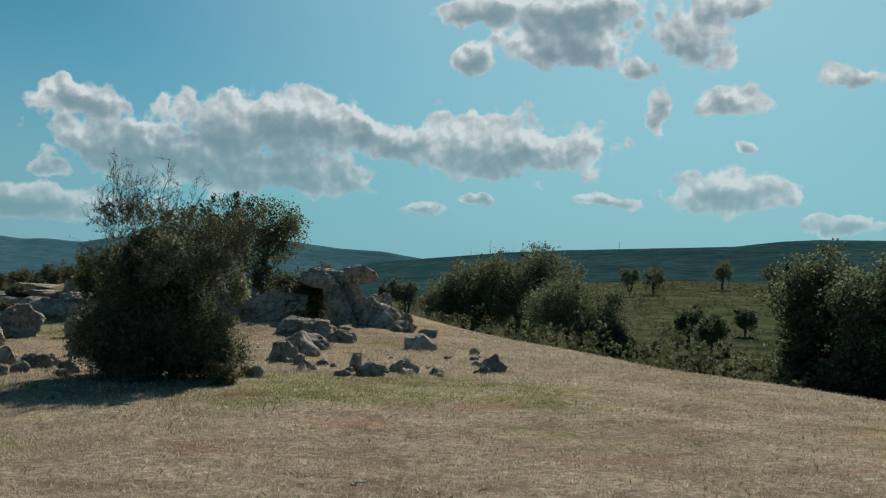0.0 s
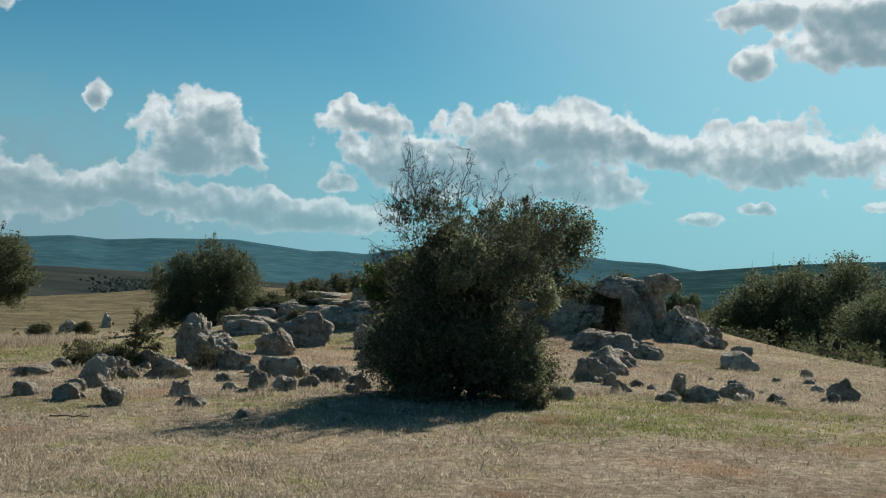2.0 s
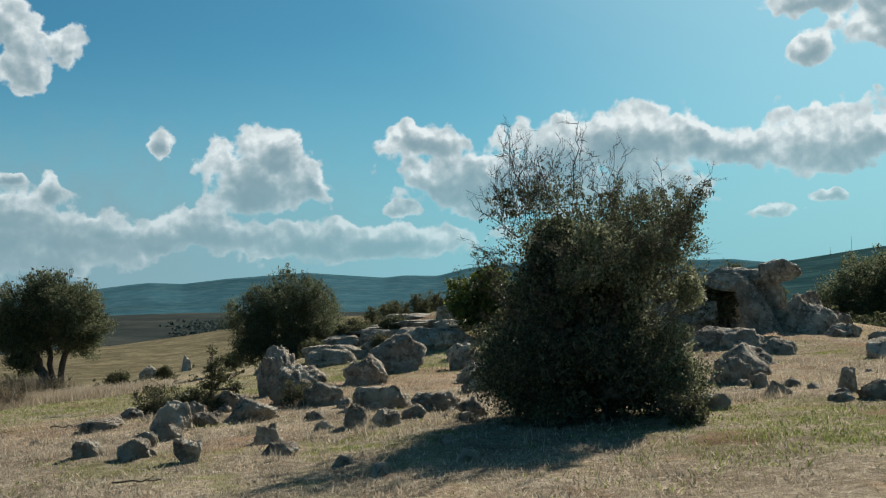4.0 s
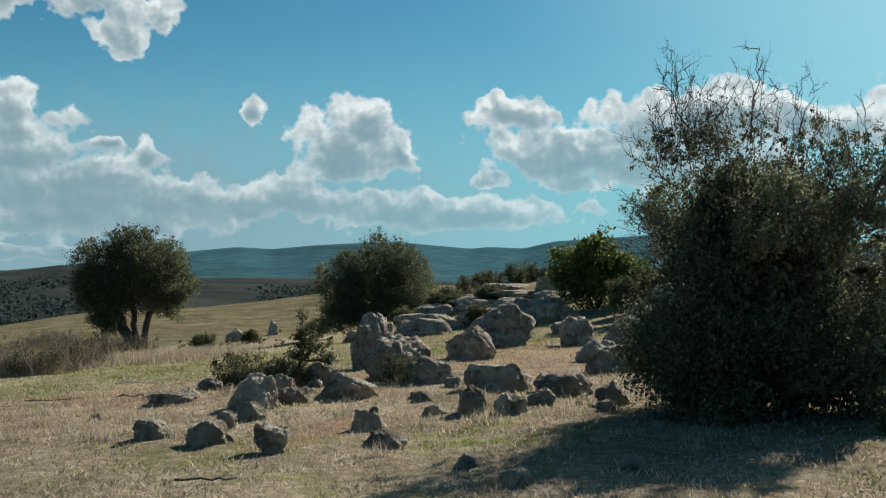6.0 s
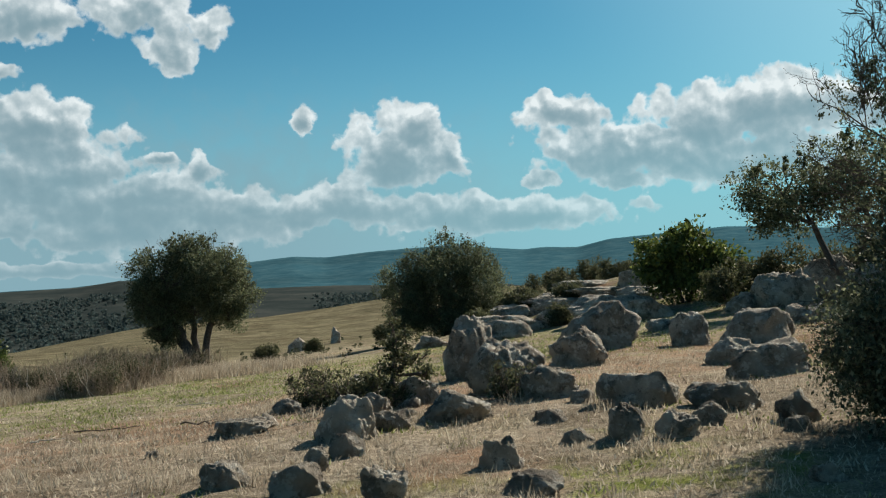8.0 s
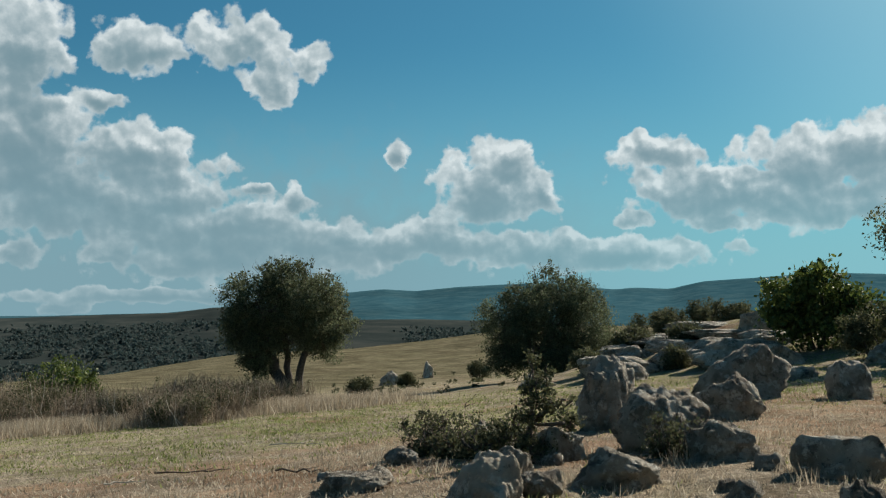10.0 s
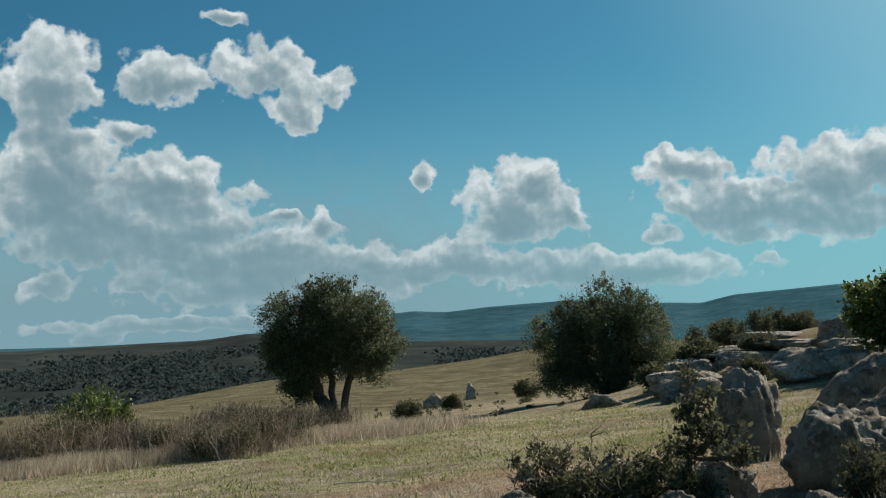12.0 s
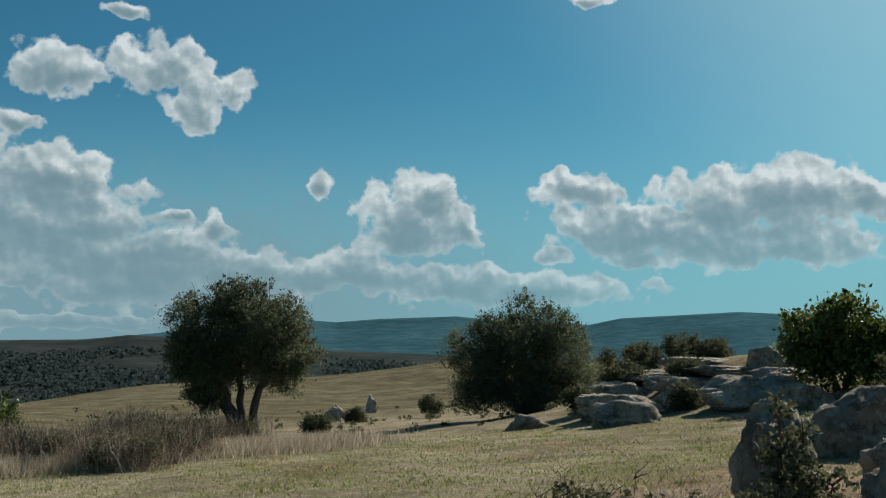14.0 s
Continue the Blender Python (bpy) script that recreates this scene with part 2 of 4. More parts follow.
def ground_material():
    m, nt, b = material("dry_pasture", 0.95)
    p = where(nt)
    xyz = mnode(nt, "ShaderNodeSeparateXYZ", Vector=p)
    x, y = xyz.outputs[0], xyz.outputs[1]
    dry = ramp(nt, grain(nt, p, 9.0, 8, 0.75), (0.28, (0.13, 0.108, 0.08)), (0.5, (0.285, 0.24, 0.182)), (0.68, (0.50, 0.437, 0.345)))
    green = ramp(nt, grain(nt, p, 11.0, 8, 0.75), (0.3, (0.07, 0.085, 0.025)), (0.55, (0.20, 0.225, 0.07)), (0.75, (0.37, 0.39, 0.16)))
    soil = ramp(nt, grain(nt, p, 5.0, 8, 0.7), (0.3, (0.15, 0.095, 0.062)), (0.7, (0.42, 0.28, 0.19)))
    patch = between(nt, grain(nt, p, 0.22, 5, 0.6), 0.5, 0.66)
    # greener turf along the foot of the bush and on the western strip
    bank = calc(nt, "ADD", calc(nt, "ADD", calc(nt, "MULTIPLY", x, 0.85), calc(nt, "MULTIPLY", y, -0.526)), 40.8)
    strip = calc(nt, "MULTIPLY", calc(nt, "MULTIPLY", between(nt, bank, 18.5, 14.0), between(nt, bank, -6.0, 0.0)), 0.55)
    strip = calc(nt, "MAXIMUM", strip, calc(nt, "MULTIPLY", calc(nt, "MULTIPLY", between(nt, y, 24.0, 30.0), between(nt, x, -4.0, -8.0)), 0.32))
    foot = calc(nt, "MULTIPLY", calc(nt, "MULTIPLY", between(nt, y, 14.5, 16.5), between(nt, y, 21.5, 19.0)), calc(nt, "MULTIPLY", between(nt, x, -4.5, -2.5), between(nt, x, 3.5, 1.5)))
    strip = calc(nt, "MAXIMUM", strip, calc(nt, "MULTIPLY", foot, 0.75))
    tuft = between(nt, grain(nt, p, 1.7, 5, 0.65), 0.42, 0.62)
    colour = blend(nt, calc(nt, "MULTIPLY", calc(nt, "MAXIMUM", patch, strip), tuft), dry, green)
    bare = calc(nt, "MULTIPLY", between(nt, grain(nt, p, 0.5, 6, 0.65), 0.54, 0.68), 0.8)
    # the trodden line along the slope
    track = calc(nt, "MULTIPLY", calc(nt, "MULTIPLY", between(nt, bank, 14.5, 17.0), between(nt, bank, 23.5, 20.0)), between(nt, grain(nt, p, 0.8, 6, 0.65), 0.36, 0.6))
    bare = calc(nt, "MAXIMUM", bare, calc(nt, "MULTIPLY", track, 0.75))
    colour = blend(nt, bare, colour, soil)
    far = calc(nt, "ADD", calc(nt, "MULTIPLY", x, 0.94), calc(nt, "MULTIPLY", y, 0.335))
    scrub = ramp(nt, grain(nt, p, 0.13, 8, 0.7), (0.35, (0.03, 0.038, 0.02)), (0.55, (0.075, 0.085, 0.048)), (0.75, (0.15, 0.135, 0.09)))
    colour = blend(nt, between(nt, far, 15.8, 18.5), colour, scrub)
    slope = ramp(nt, grain(nt, p, 0.35, 9, 0.7), (0.3, (0.075, 0.07, 0.045)), (0.55, (0.155, 0.138, 0.09)), (0.75, (0.225, 0.195, 0.135)))
    colour = blend(nt, between(nt, x, -30.0, -48.0), colour, slope)
    broad = ramp(nt, grain(nt, p, 0.9, 5, 0.65), (0.34, (0.62, 0.60, 0.58)), (0.5, (1.0, 1.0, 1.0)), (0.66, (1.22, 1.2, 1.16)))
    large = ramp(nt, grain(nt, p, 0.28, 4, 0.6), (0.36, (0.78, 0.74, 0.70)), (0.5, (1.0, 1.0, 1.0)), (0.64, (1.16, 1.14, 1.08)))
    tint = nt.nodes.new("ShaderNodeMix")
    tint.data_type, tint.blend_type = "RGBA", "MULTIPLY"
    tint.inputs["Factor"].default_value = 1.0
    nt.links.new(broad, tint.inputs["A"])
    nt.links.new(large, tint.inputs["B"])
    broad = tint.outputs["Result"]
    wide = nt.nodes.new("ShaderNodeMix")
    wide.data_type, wide.blend_type = "RGBA", "MULTIPLY"
    wide.inputs["Factor"].default_value = 0.8
    nt.links.new(colour, wide.inputs["A"])
    nt.links.new(broad, wide.inputs["B"])
    colour = wide.outputs["Result"]
    litter = ramp(nt, grain(nt, p, 70.0, 5, 0.8), (0.36, (0.45, 0.42, 0.40)), (0.5, (1.0, 1.0, 1.0)), (0.66, (1.75, 1.7, 1.6)))
    mul = nt.nodes.new("ShaderNodeMix")
    mul.data_type, mul.blend_type = "RGBA", "MULTIPLY"
    mul.inputs["Factor"].default_value = 0.85
    nt.links.new(colour, mul.inputs["A"])
    nt.links.new(litter, mul.inputs["B"])
    nt.links.new(mul.outputs["Result"], b.inputs["Base Color"])
    b.inputs["Specular IOR Level"].default_value = 0.0
    relief(nt, b, grain(nt, p, 24.0, 6, 0.8), 0.9, 0.04)
    return m


def rock_material():
    m, nt, b = material("lichened_stone", 0.92)
    p = where(nt)
    base = ramp(nt, grain(nt, p, 2.2, 8, 0.65), (0.34, (0.17, 0.145, 0.115)), (0.5, (0.39, 0.342, 0.275)), (0.66, (0.56, 0.505, 0.42)))
    lichen = between(nt, grain(nt, p, 7.0, 7, 0.75), 0.52, 0.60)
    colour = blend(nt, calc(nt, "MULTIPLY", lichen, 0.75), base, (0.66, 0.635, 0.56))
    black = between(nt, grain(nt, p, 5.1, 8, 0.75), 0.53, 0.60)
    colour = blend(nt, calc(nt, "MULTIPLY", black, 0.6), colour, (0.05, 0.046, 0.042))
    moss = between(nt, grain(nt, p, 1.4, 5, 0.6), 0.62, 0.74)
    colour = blend(nt, calc(nt, "MULTIPLY", moss, 0.6), colour, (0.16, 0.16, 0.07))
    tone = mnode(nt, "ShaderNodeObjectInfo").outputs["Random"]
    hsv = mnode(nt, "ShaderNodeHueSaturation", Color=colour, Value=calc(nt, "ADD", calc(nt, "MULTIPLY", tone, 0.35), 0.8))
    nt.links.new(hsv.outputs[0], b.inputs["Base Color"])
    relief(nt, b, grain(nt, p, 9.0, 10, 0.8), 1.0, 0.12)
    b.inputs["Specular IOR Level"].default_value = 0.1
    return m


def leaf_material(name, dark, mid, light, gloss=0.5, through_light=0.36):
    m, nt, b = material(name, gloss)
    rnd = mnode(nt, "ShaderNodeNewGeometry").outputs["Random Per Island"]
    tone = ramp(nt, rnd, (0.0, dark), (0.55, mid), (1.0, light))
    patch = grain(nt, where(nt), 1.3, 3)
    hsv = mnode(nt, "ShaderNodeHueSaturation", Color=tone, Value=calc(nt, "ADD", calc(nt, "MULTIPLY", patch, 0.9), 0.55))
    nt.links.new(hsv.outputs[0], b.inputs["Base Color"])
    b.inputs["Specular IOR Level"].default_value = 0.4
    tr = mnode(nt, "ShaderNodeBsdfTranslucent", Color=hsv.outputs[0])
    mix = mnode(nt, "ShaderNodeMixShader", Fac=through_light)
    nt.links.new(b.outputs[0], mix.inputs[1])
    nt.links.new(tr.outputs[0], mix.inputs[2])
    nt.links.new(mix.outputs[0], nt.nodes["Material Output"].inputs[0])
    return m


def bark_material(name, a, c):
    m, nt, b = material(name, 0.95)
    p = where(nt)
    nt.links.new(ramp(nt, grain(nt, p, 16.0, 7, 0.7), (0.3, a), (0.7, c)), b.inputs["Base Color"])
    relief(nt, b, grain(nt, p, 30.0, 6, 0.7), 0.7, 0.02)
    return m


def hill_material(name, a, c, d, scale):
    m, nt, b = material(name, 1.0)
    p = where(nt)
    tone = ramp(nt, grain(nt, p, scale, 10, 0.7), (0.32, a), (0.5, c), (0.72, d))
    broad = grain(nt, p, scale * 0.12, 4, 0.5)
    hsv = mnode(nt, "ShaderNodeHueSaturation", Color=tone, Value=calc(nt, "ADD", calc(nt, "MULTIPLY", broad, 1.0), 0.5))
    nt.links.new(hsv.outputs[0], b.inputs["Base Color"])
    b.inputs["Specular IOR Level"].default_value = 0.0
    return m


GROUND = ground_material()
ROCK = rock_material()
LEAF_BUSH = leaf_material("thorn_bush_leaves", (0.03, 0.038, 0.021), (0.085, 0.098, 0.055), (0.24, 0.25, 0.15), 0.7)
# lit copy of the thorn leaves: sunlight is put into the paler colour
LEAF_SUNLIT = leaf_material("sunlit_thorn_leaves", (0.09, 0.10, 0.055), (0.22, 0.235, 0.13), (0.42, 0.42, 0.28), 0.6, 0.45)
LEAF_OAK = leaf_material("oak_leaves", (0.045, 0.056, 0.03), (0.098, 0.117, 0.062), (0.21, 0.228, 0.13), 0.75, 0.46)
LEAF_FRUIT = leaf_material("fig_leaves", (0.04, 0.06, 0.015), (0.09, 0.125, 0.03), (0.19, 0.22, 0.06), 0.6, 0.35)
LEAF_SCRUB = leaf_material("scrub_leaves", (0.045, 0.05, 0.025), (0.085, 0.092, 0.046), (0.145, 0.145, 0.078), 0.85)
LEAF_DRY = leaf_material("dry_stems", (0.10, 0.085, 0.05), (0.20, 0.17, 0.105), (0.34, 0.30, 0.20), 0.9, 0.2)
BLADES = leaf_material("dry_grass", (0.21, 0.17, 0.12), (0.42, 0.355, 0.26), (0.64, 0.56, 0.44), 0.9, 0.35)
BLADES_GREEN = leaf_material("green_grass", (0.10, 0.125, 0.03), (0.22, 0.25, 0.075), (0.40, 0.42, 0.17), 0.8, 0.35)
BARK = bark_material("grey_bark", (0.035, 0.03, 0.025), (0.12, 0.105, 0.09))
TWIG = bark_material("twig_bark", (0.07, 0.05, 0.04), (0.17, 0.13, 0.10))
STALK = bark_material("dry_stalk", (0.15, 0.112, 0.08), (0.36, 0.29, 0.21))
STRAW = bark_material("bleached_wood", (0.35, 0.30, 0.23), (0.62, 0.56, 0.47))
# far hills: the blue of distance haze is mixed into the woods' colour
HILL_FAR = hill_material("hazed_far_woods", (0.025, 0.072, 0.095), (0.038, 0.095, 0.118), (0.07, 0.132, 0.148), 0.02)
# ridge: green woods turned teal, with the valley haze painted in
HILL_EAST = hill_material("hazed_ridge_woods", (0.008, 0.028, 0.035), (0.02, 0.05, 0.055), (0.045, 0.085, 0.08), 0.04)
# western plateau: base colour lifted and greyed to carry the haze
HILL_WEST = hill_material("hazed_plateau_woods", (0.022, 0.030, 0.030), (0.034, 0.042, 0.040), (0.062, 0.066, 0.06), 0.02)
# its trees: leaf greens shifted to blue-grey for the same painted haze
LEAF_FOREST = leaf_material("hazed_forest_leaves", (0.034, 0.058, 0.058), (0.055, 0.08, 0.077), (0.09, 0.115, 0.105), 0.9, 0.45)

# ---- terrain
def soft(v, s):
    return np.logaddexp(0.0, np.asarray(v, float) / s) * s


def step(v, a, b):
    u = np.clip((np.asarray(v, float) - a) / (b - a), 0, 1)
    return u * u * (3 - 2 * u)


def bump(x, y, cx, cy, rx, ry, h):
    return h * np.exp(-(((x - cx) / rx) ** 2 + ((y - cy) / ry) ** 2))


def ground_z(x, y):
    """Height of the land: a hilltop pasture that falls gently to the west and drops away to the valleys."""
    x, y = np.asarray(x, float), np.asarray(y, float)
    r = np.hypot(x, y)
    az = np.degrees(np.arctan2(x, y))
    z = 0.05 - 0.078 * (soft(-8.5 - x, 2.5) - soft(-42 - x, 4))
    z = z + bump(x, y, -9, 53, 11, 12, 1.25) + bump(x, y, -18, 60, 8, 6.5, 1.7) + bump(x, y, -3.5, 36, 6, 5, 0.4)
    z = z + bump(x, y, -7, 10.5, 7, 6, -0.2) + bump(x, y, -16.5, 47.5, 4.6, 3.4, 1.2) + bump(x, y, -11.4, 23.5, 2.3, 6.0, 0.17)
    # the crest on the east side
    over = 0.94 * x + 0.335 * y - 15.5
    z = z - 0.2 * (soft(over, 1.5) - soft(over - 22, 6.0))
    # rise of the far scrub slope in the east
    east = step(az, -8, 6)
    z = z + east * 0.055 * (soft(r - 110, 15) - soft(r - 390, 25)) * (0.5 + 0.5 * step(az, -2, 14))
    # drop to the western valley
    west = 1 - step(az, -16, -6)
    rw, aw = np.hypot(x + 8, y - 12), np.degrees(np.arctan2(x + 8, y - 12))
    crest = np.interp(aw, [-75, -47, -41, -34, -31, -28.5, -26, -20], [-9.0, -4.7, -2.2, -1.35, -0.5, 0.3, 1.3, 1.6])
    rise = step(rw, 62, 150) * west * (1 - step(-y, -12, 10))
    z = z * (1 - rise) + crest * rise
    z = z - west * 0.2 * (soft(rw - 150, 9) - soft(rw - 330, 30))
    behind = step(-y, 10, 60)
    z = z * (1 - behind) - 1.0 * behind
    z = z + 0.035 * np.sin(x * 0.55 + 1.3) * np.sin(y * 0.47) + 0.02 * np.sin(x * 1.7 + y * 1.1)
    return z
# ---- end terrain
# ---- mesh helpers
def mesh_from(name, verts, faces, mat, smooth=False):
    me = bpy.data.meshes.new(name)
    verts = np.asarray(verts, float)
    faces = np.asarray(faces, int)
    n, k = faces.shape
    me.vertices.add(len(verts))
    me.vertices.foreach_set("co", verts.ravel())
    me.loops.add(n * k)
    me.loops.foreach_set("vertex_index", faces.ravel())
    me.polygons.add(n)
    me.polygons.foreach_set("loop_start", np.arange(0, n * k, k))
    if smooth:
        me.polygons.foreach_set("use_smooth", np.ones(n, bool))
    me.update(calc_edges=True)
    me.validate()
    me.materials.append(mat)
    return me


def child(name, me, parent, label="", kind=""):
    ob = new(name, me)
    if kind:
        ob["kind"] = kind
    ob.parent = parent
    if label:
        ob["label"] = label
    return ob


def hub(name, x, y, z, turn=0.0, size=1.0):
    ob = new(name)
    ob.location, ob.rotation_euler, ob.scale = (x, y, z), (0, 0, radians(turn)), (size, size, size)
    return ob


def gz(x, y):
    return float(ground_z(x, y))


def leaves(name, lobes, count, size, mat, seed, clump=0.22, inner=0.45, floor=0.03):
    """Many small folded leaves gathered in clumps over the lobes of a crown. lobes: x, y, z, rx, ry, rz."""
    rng = np.random.default_rng(seed)
    lob = np.array(lobes, float)
    area = (lob[:, 3] * lob[:, 4] + lob[:, 4] * lob[:, 5] + lob[:, 3] * lob[:, 5])
    groups = max(8, count // 26)
    pick = rng.choice(len(lob), groups, p=area / area.sum())
    d = rng.normal(size=(groups, 3))
    d /= np.linalg.norm(d, axis=1)[:, None]
    rad = 1 - inner * rng.random(groups) ** 1.6 + 0.08 * np.abs(rng.normal(size=groups)) * (rng.random(groups) < 0.35)
    centre = lob[pick, :3] + d * rad[:, None] * lob[pick, 3:]
    which = rng.integers(0, groups, count)
    wide = clump * (0.4 + 1.2 * rng.random(groups))[which][:, None]
    at = centre[which] + np.clip(rng.normal(size=(count, 3)), -1.5, 1.5) * wide * np.array([1, 1, 0.8])
    at[:, 2] = np.maximum(at[:, 2], floor)
    along = rng.normal(size=(count, 3)) + 0.8 * d[which] + np.array([0, 0, 0.25])
    along /= np.linalg.norm(along, axis=1)[:, None]
    side = np.cross(along, rng.normal(size=(count, 3)))
    side /= np.linalg.norm(side, axis=1)[:, None]
    up = np.cross(along, side)
    s = size * (0.55 + 0.9 * rng.random(count))[:, None]
    v = np.empty((count, 4, 3))
    v[:, 0] = at - along * s * 0.5
    v[:, 1] = at + side * s * 0.3 + up * s * 0.1
    v[:, 2] = at + along * s * 0.5
    v[:, 3] = at - side * s * 0.3 + up * s * 0.1
    return mesh_from(name, v.reshape(-1, 3), np.arange(count * 4).reshape(-1, 4), mat)


def tubes(name, segs, mat, sides=6):
    """Tapered limbs: each p0, p1, r0, r1."""
    vs, fs = [], []
    ring = np.linspace(0, 2 * np.pi, sides, endpoint=False)
    for p0, p1, r0, r1 in segs:
        p0, p1 = np.asarray(p0, float), np.asarray(p1, float)
        a = p1 - p0
        a = a / (np.linalg.norm(a) + 1e-9)
        u = np.cross(a, (0.31, 0.87, 0.39))
        u /= np.linalg.norm(u)
        w = np.cross(a, u)
        n = len(vs) * 1
        circle = np.cos(ring)[:, None] * u + np.sin(ring)[:, None] * w
        vs.extend(p0 - a * r0 * 0.4 + circle * r0)
        vs.extend(p1 + a * r1 * 0.4 + circle * r1)
        for i in range(sides):
            j = (i + 1) % sides
            fs.append((n + i, n + j, n + sides + j, n + sides + i))
    return mesh_from(name, np.array(vs), np.array(fs), mat, True)


def limb(rng, p, q, r0, r1, steps=5, bend=0.12):
    """A bent limb from p to q as a chain of segments."""
    p, q = np.asarray(p, float), np.asarray(q, float)
    size = np.linalg.norm(q - p)
    pts = [p]
    for i in range(1, steps):
        pts.append(p + (q - p) * i / steps + rng.normal(size=3) * bend * size / steps * 1.6)
    pts.append(q)
    return [(pts[i], pts[i + 1], r0 + (r1 - r0) * i / steps, r0 + (r1 - r0) * (i + 1) / steps) for i in range(steps)]


def twigs(rng, base, way, length, r, depth=2):
    """A thorny shoot with short side twigs."""
    way = np.asarray(way, float) / np.linalg.norm(way)
    tip = np.asarray(base, float) + way * length
    out = limb(rng, base, tip, r, r * 0.3, 5, 0.13)
    if depth:
        for k in range(int(6 + 5 * rng.random())):
            f = 0.15 + 0.85 * rng.random()
            w = way + rng.normal(size=3) * 0.75
            out += twigs(rng, np.asarray(base) + way * length * f, w, length * (0.14 + 0.26 * rng.random()), r * 0.5, depth - 1)
    return out


# ---- ground and distance
def build_ground():
    rings = np.concatenate([np.linspace(0.0, 1, 3)[1:] * 0.8, 0.8 * (4300 / 0.8) ** np.linspace(0, 1, 170)[1:]])
    n = 300
    ang = np.linspace(0, 2 * np.pi, n, endpoint=False)
    cx, cy = -5.0, 10.0
    xs = cx + rings[:, None] * np.sin(ang)
    ys = cy + rings[:, None] * np.cos(ang)
    rough = 0.02 * np.sin(xs * 5.1 + 2 * np.sin(ys * 3.3)) * np.sin(ys * 4.3 + 1.5 * np.sin(xs * 2.7)) * np.clip((rings[:, None] - 1.0) / 2, 0, 1) * (rings[:, None] < 45)
    zs = ground_z(xs, ys) + rough
    v = np.vstack([[(cx, cy, gz(cx, cy))], np.stack([xs, ys, zs], -1).reshape(-1, 3)])
    i, j = np.meshgrid(np.arange(len(rings) - 1), np.arange(n), indexing="ij")
    k = (j + 1) % n
    f = np.stack([1 + i * n + j, 1 + i * n + k, 1 + (i + 1) * n + k, 1 + (i + 1) * n + j], -1).reshape(-1, 4)
    f = f[:, ::-1]
    ob = new("ground", mesh_from("ground", v[1:], f - 1, GROUND, True))
    bm = bmesh.new()
    bm.from_mesh(ob.data)
    bm.verts.ensure_lookup_table()
    bm.faces.new([bm.verts[q] for q in range(n)])
    bmesh.ops.recalc_face_normals(bm, faces=bm.faces)
    bm.to_mesh(ob.data)
    bm.free()
    return tagged(ob, "dry pasture with patches of green turf and bare soil", "ground", kind="structure")


def hills(name, label, mat, az0, az1, near, far, base, profile, wob, seed):
    """A range of hills: profile gives its skyline, in degrees above the eye, by azimuth."""
    n, m = 420, 26
    az = np.radians(np.linspace(az0, az1, n))
    el = np.interp(np.degrees(az), [p[0] for p in profile], [p[1] for p in profile])
    rng = np.random.default_rng(seed)
    crown = sum(rng.normal() * np.sin(az * q + rng.random() * 6.28) / q ** 0.6 for q in range(40, 900, 37))
    top = 1.6 + far * np.tan(np.radians(el)) + wob * crown
    folds = [(rng.normal() / (1 + n * 0.25), 9 + 11 * n + 6 * rng.random(), 6.28 * rng.random(), 9 * rng.normal()) for n in range(6)]
    rows = []
    for k in range(m):
        u = k / (m - 1)
        r = near + (far - near) * u
        lift = u ** 1.25
        fold = np.sin(np.pi * u) ** 2 * 0.005 * sum(k * np.sin(az * q + p + w * u) for k, q, p, w in folds)
        z = base + (top - base) * np.clip(lift + fold, 0, 1)
        rows.append(np.stack([np.sin(az) * r, np.cos(az) * r, z], -1))
    rows.append(np.stack([np.sin(az) * far * 1.08, np.cos(az) * far * 1.08, np.full(n, base)], -1))
    v = np.concatenate(rows)
    i, j = np.meshgrid(np.arange(m), np.arange(n - 1), indexing="ij")
    f = np.stack([i * n + j, i * n + j + 1, (i + 1) * n + j + 1, (i + 1) * n + j], -1).reshape(-1, 4)[:, ::-1]
    return tagged(new(name, mesh_from(name, v, f, mat, True)), label, "hills", kind="structure")


build_ground()
FAR_LINE = [(-75, 0.4), (-50, 0.45), (-44, 0.6), (-42, 0.8), (-35, 1.62), (-33, 1.82), (-31.3, 1.72), (-29, 1.93), (-25, 2.12), (-21, 1.76), (-20, 1.84), (-18.2, 1.76), (-16.6, 2.12), (-13.4, 2.32), (-10.8, 2.48), (-8, 2.36), (-5.4, 2.12), (-3.2, 2.08), (-1, 1.78), (3, 1.5), (30, 1.4)]
hills("backdrop_hills", "wooded hills on the horizon, blued with painted distance haze", HILL_FAR, -75, 32, 1900, 3600, -40, FAR_LINE, 1.2, 3)
EAST_LINE = [(-6, 0.9), (-3.5, 1.5), (-1, 1.80), (3.4, 2.33), (6.4, 2.57), (10.7, 2.83), (14.9, 3.07), (17.1, 3.39), (19, 3.53), (30, 3.7), (50, 2.5)]
hills("backdrop_ridge", "dark green wooded ridge across the valley, painted haze in its teal", HILL_EAST, -6, 50, 500, 1500, -2, EAST_LINE, 0.55, 5)
WEST_LINE = [(-80, 0.1), (-52, 0.3), (-47, 0.48), (-43.5, 0.6), (-41.5, 0.86), (-39, 0.78), (-36.5, 0.45), (-35, 0.22), (-31, 0.24), (-28, 0.16), (-22, 0.0), (-16, -1)]
hills("backdrop_forest", "dark forested plateau beyond the valley, greyed by painted haze", HILL_WEST, -80, -14, 420, 1300, -38, WEST_LINE, 0.5, 9)


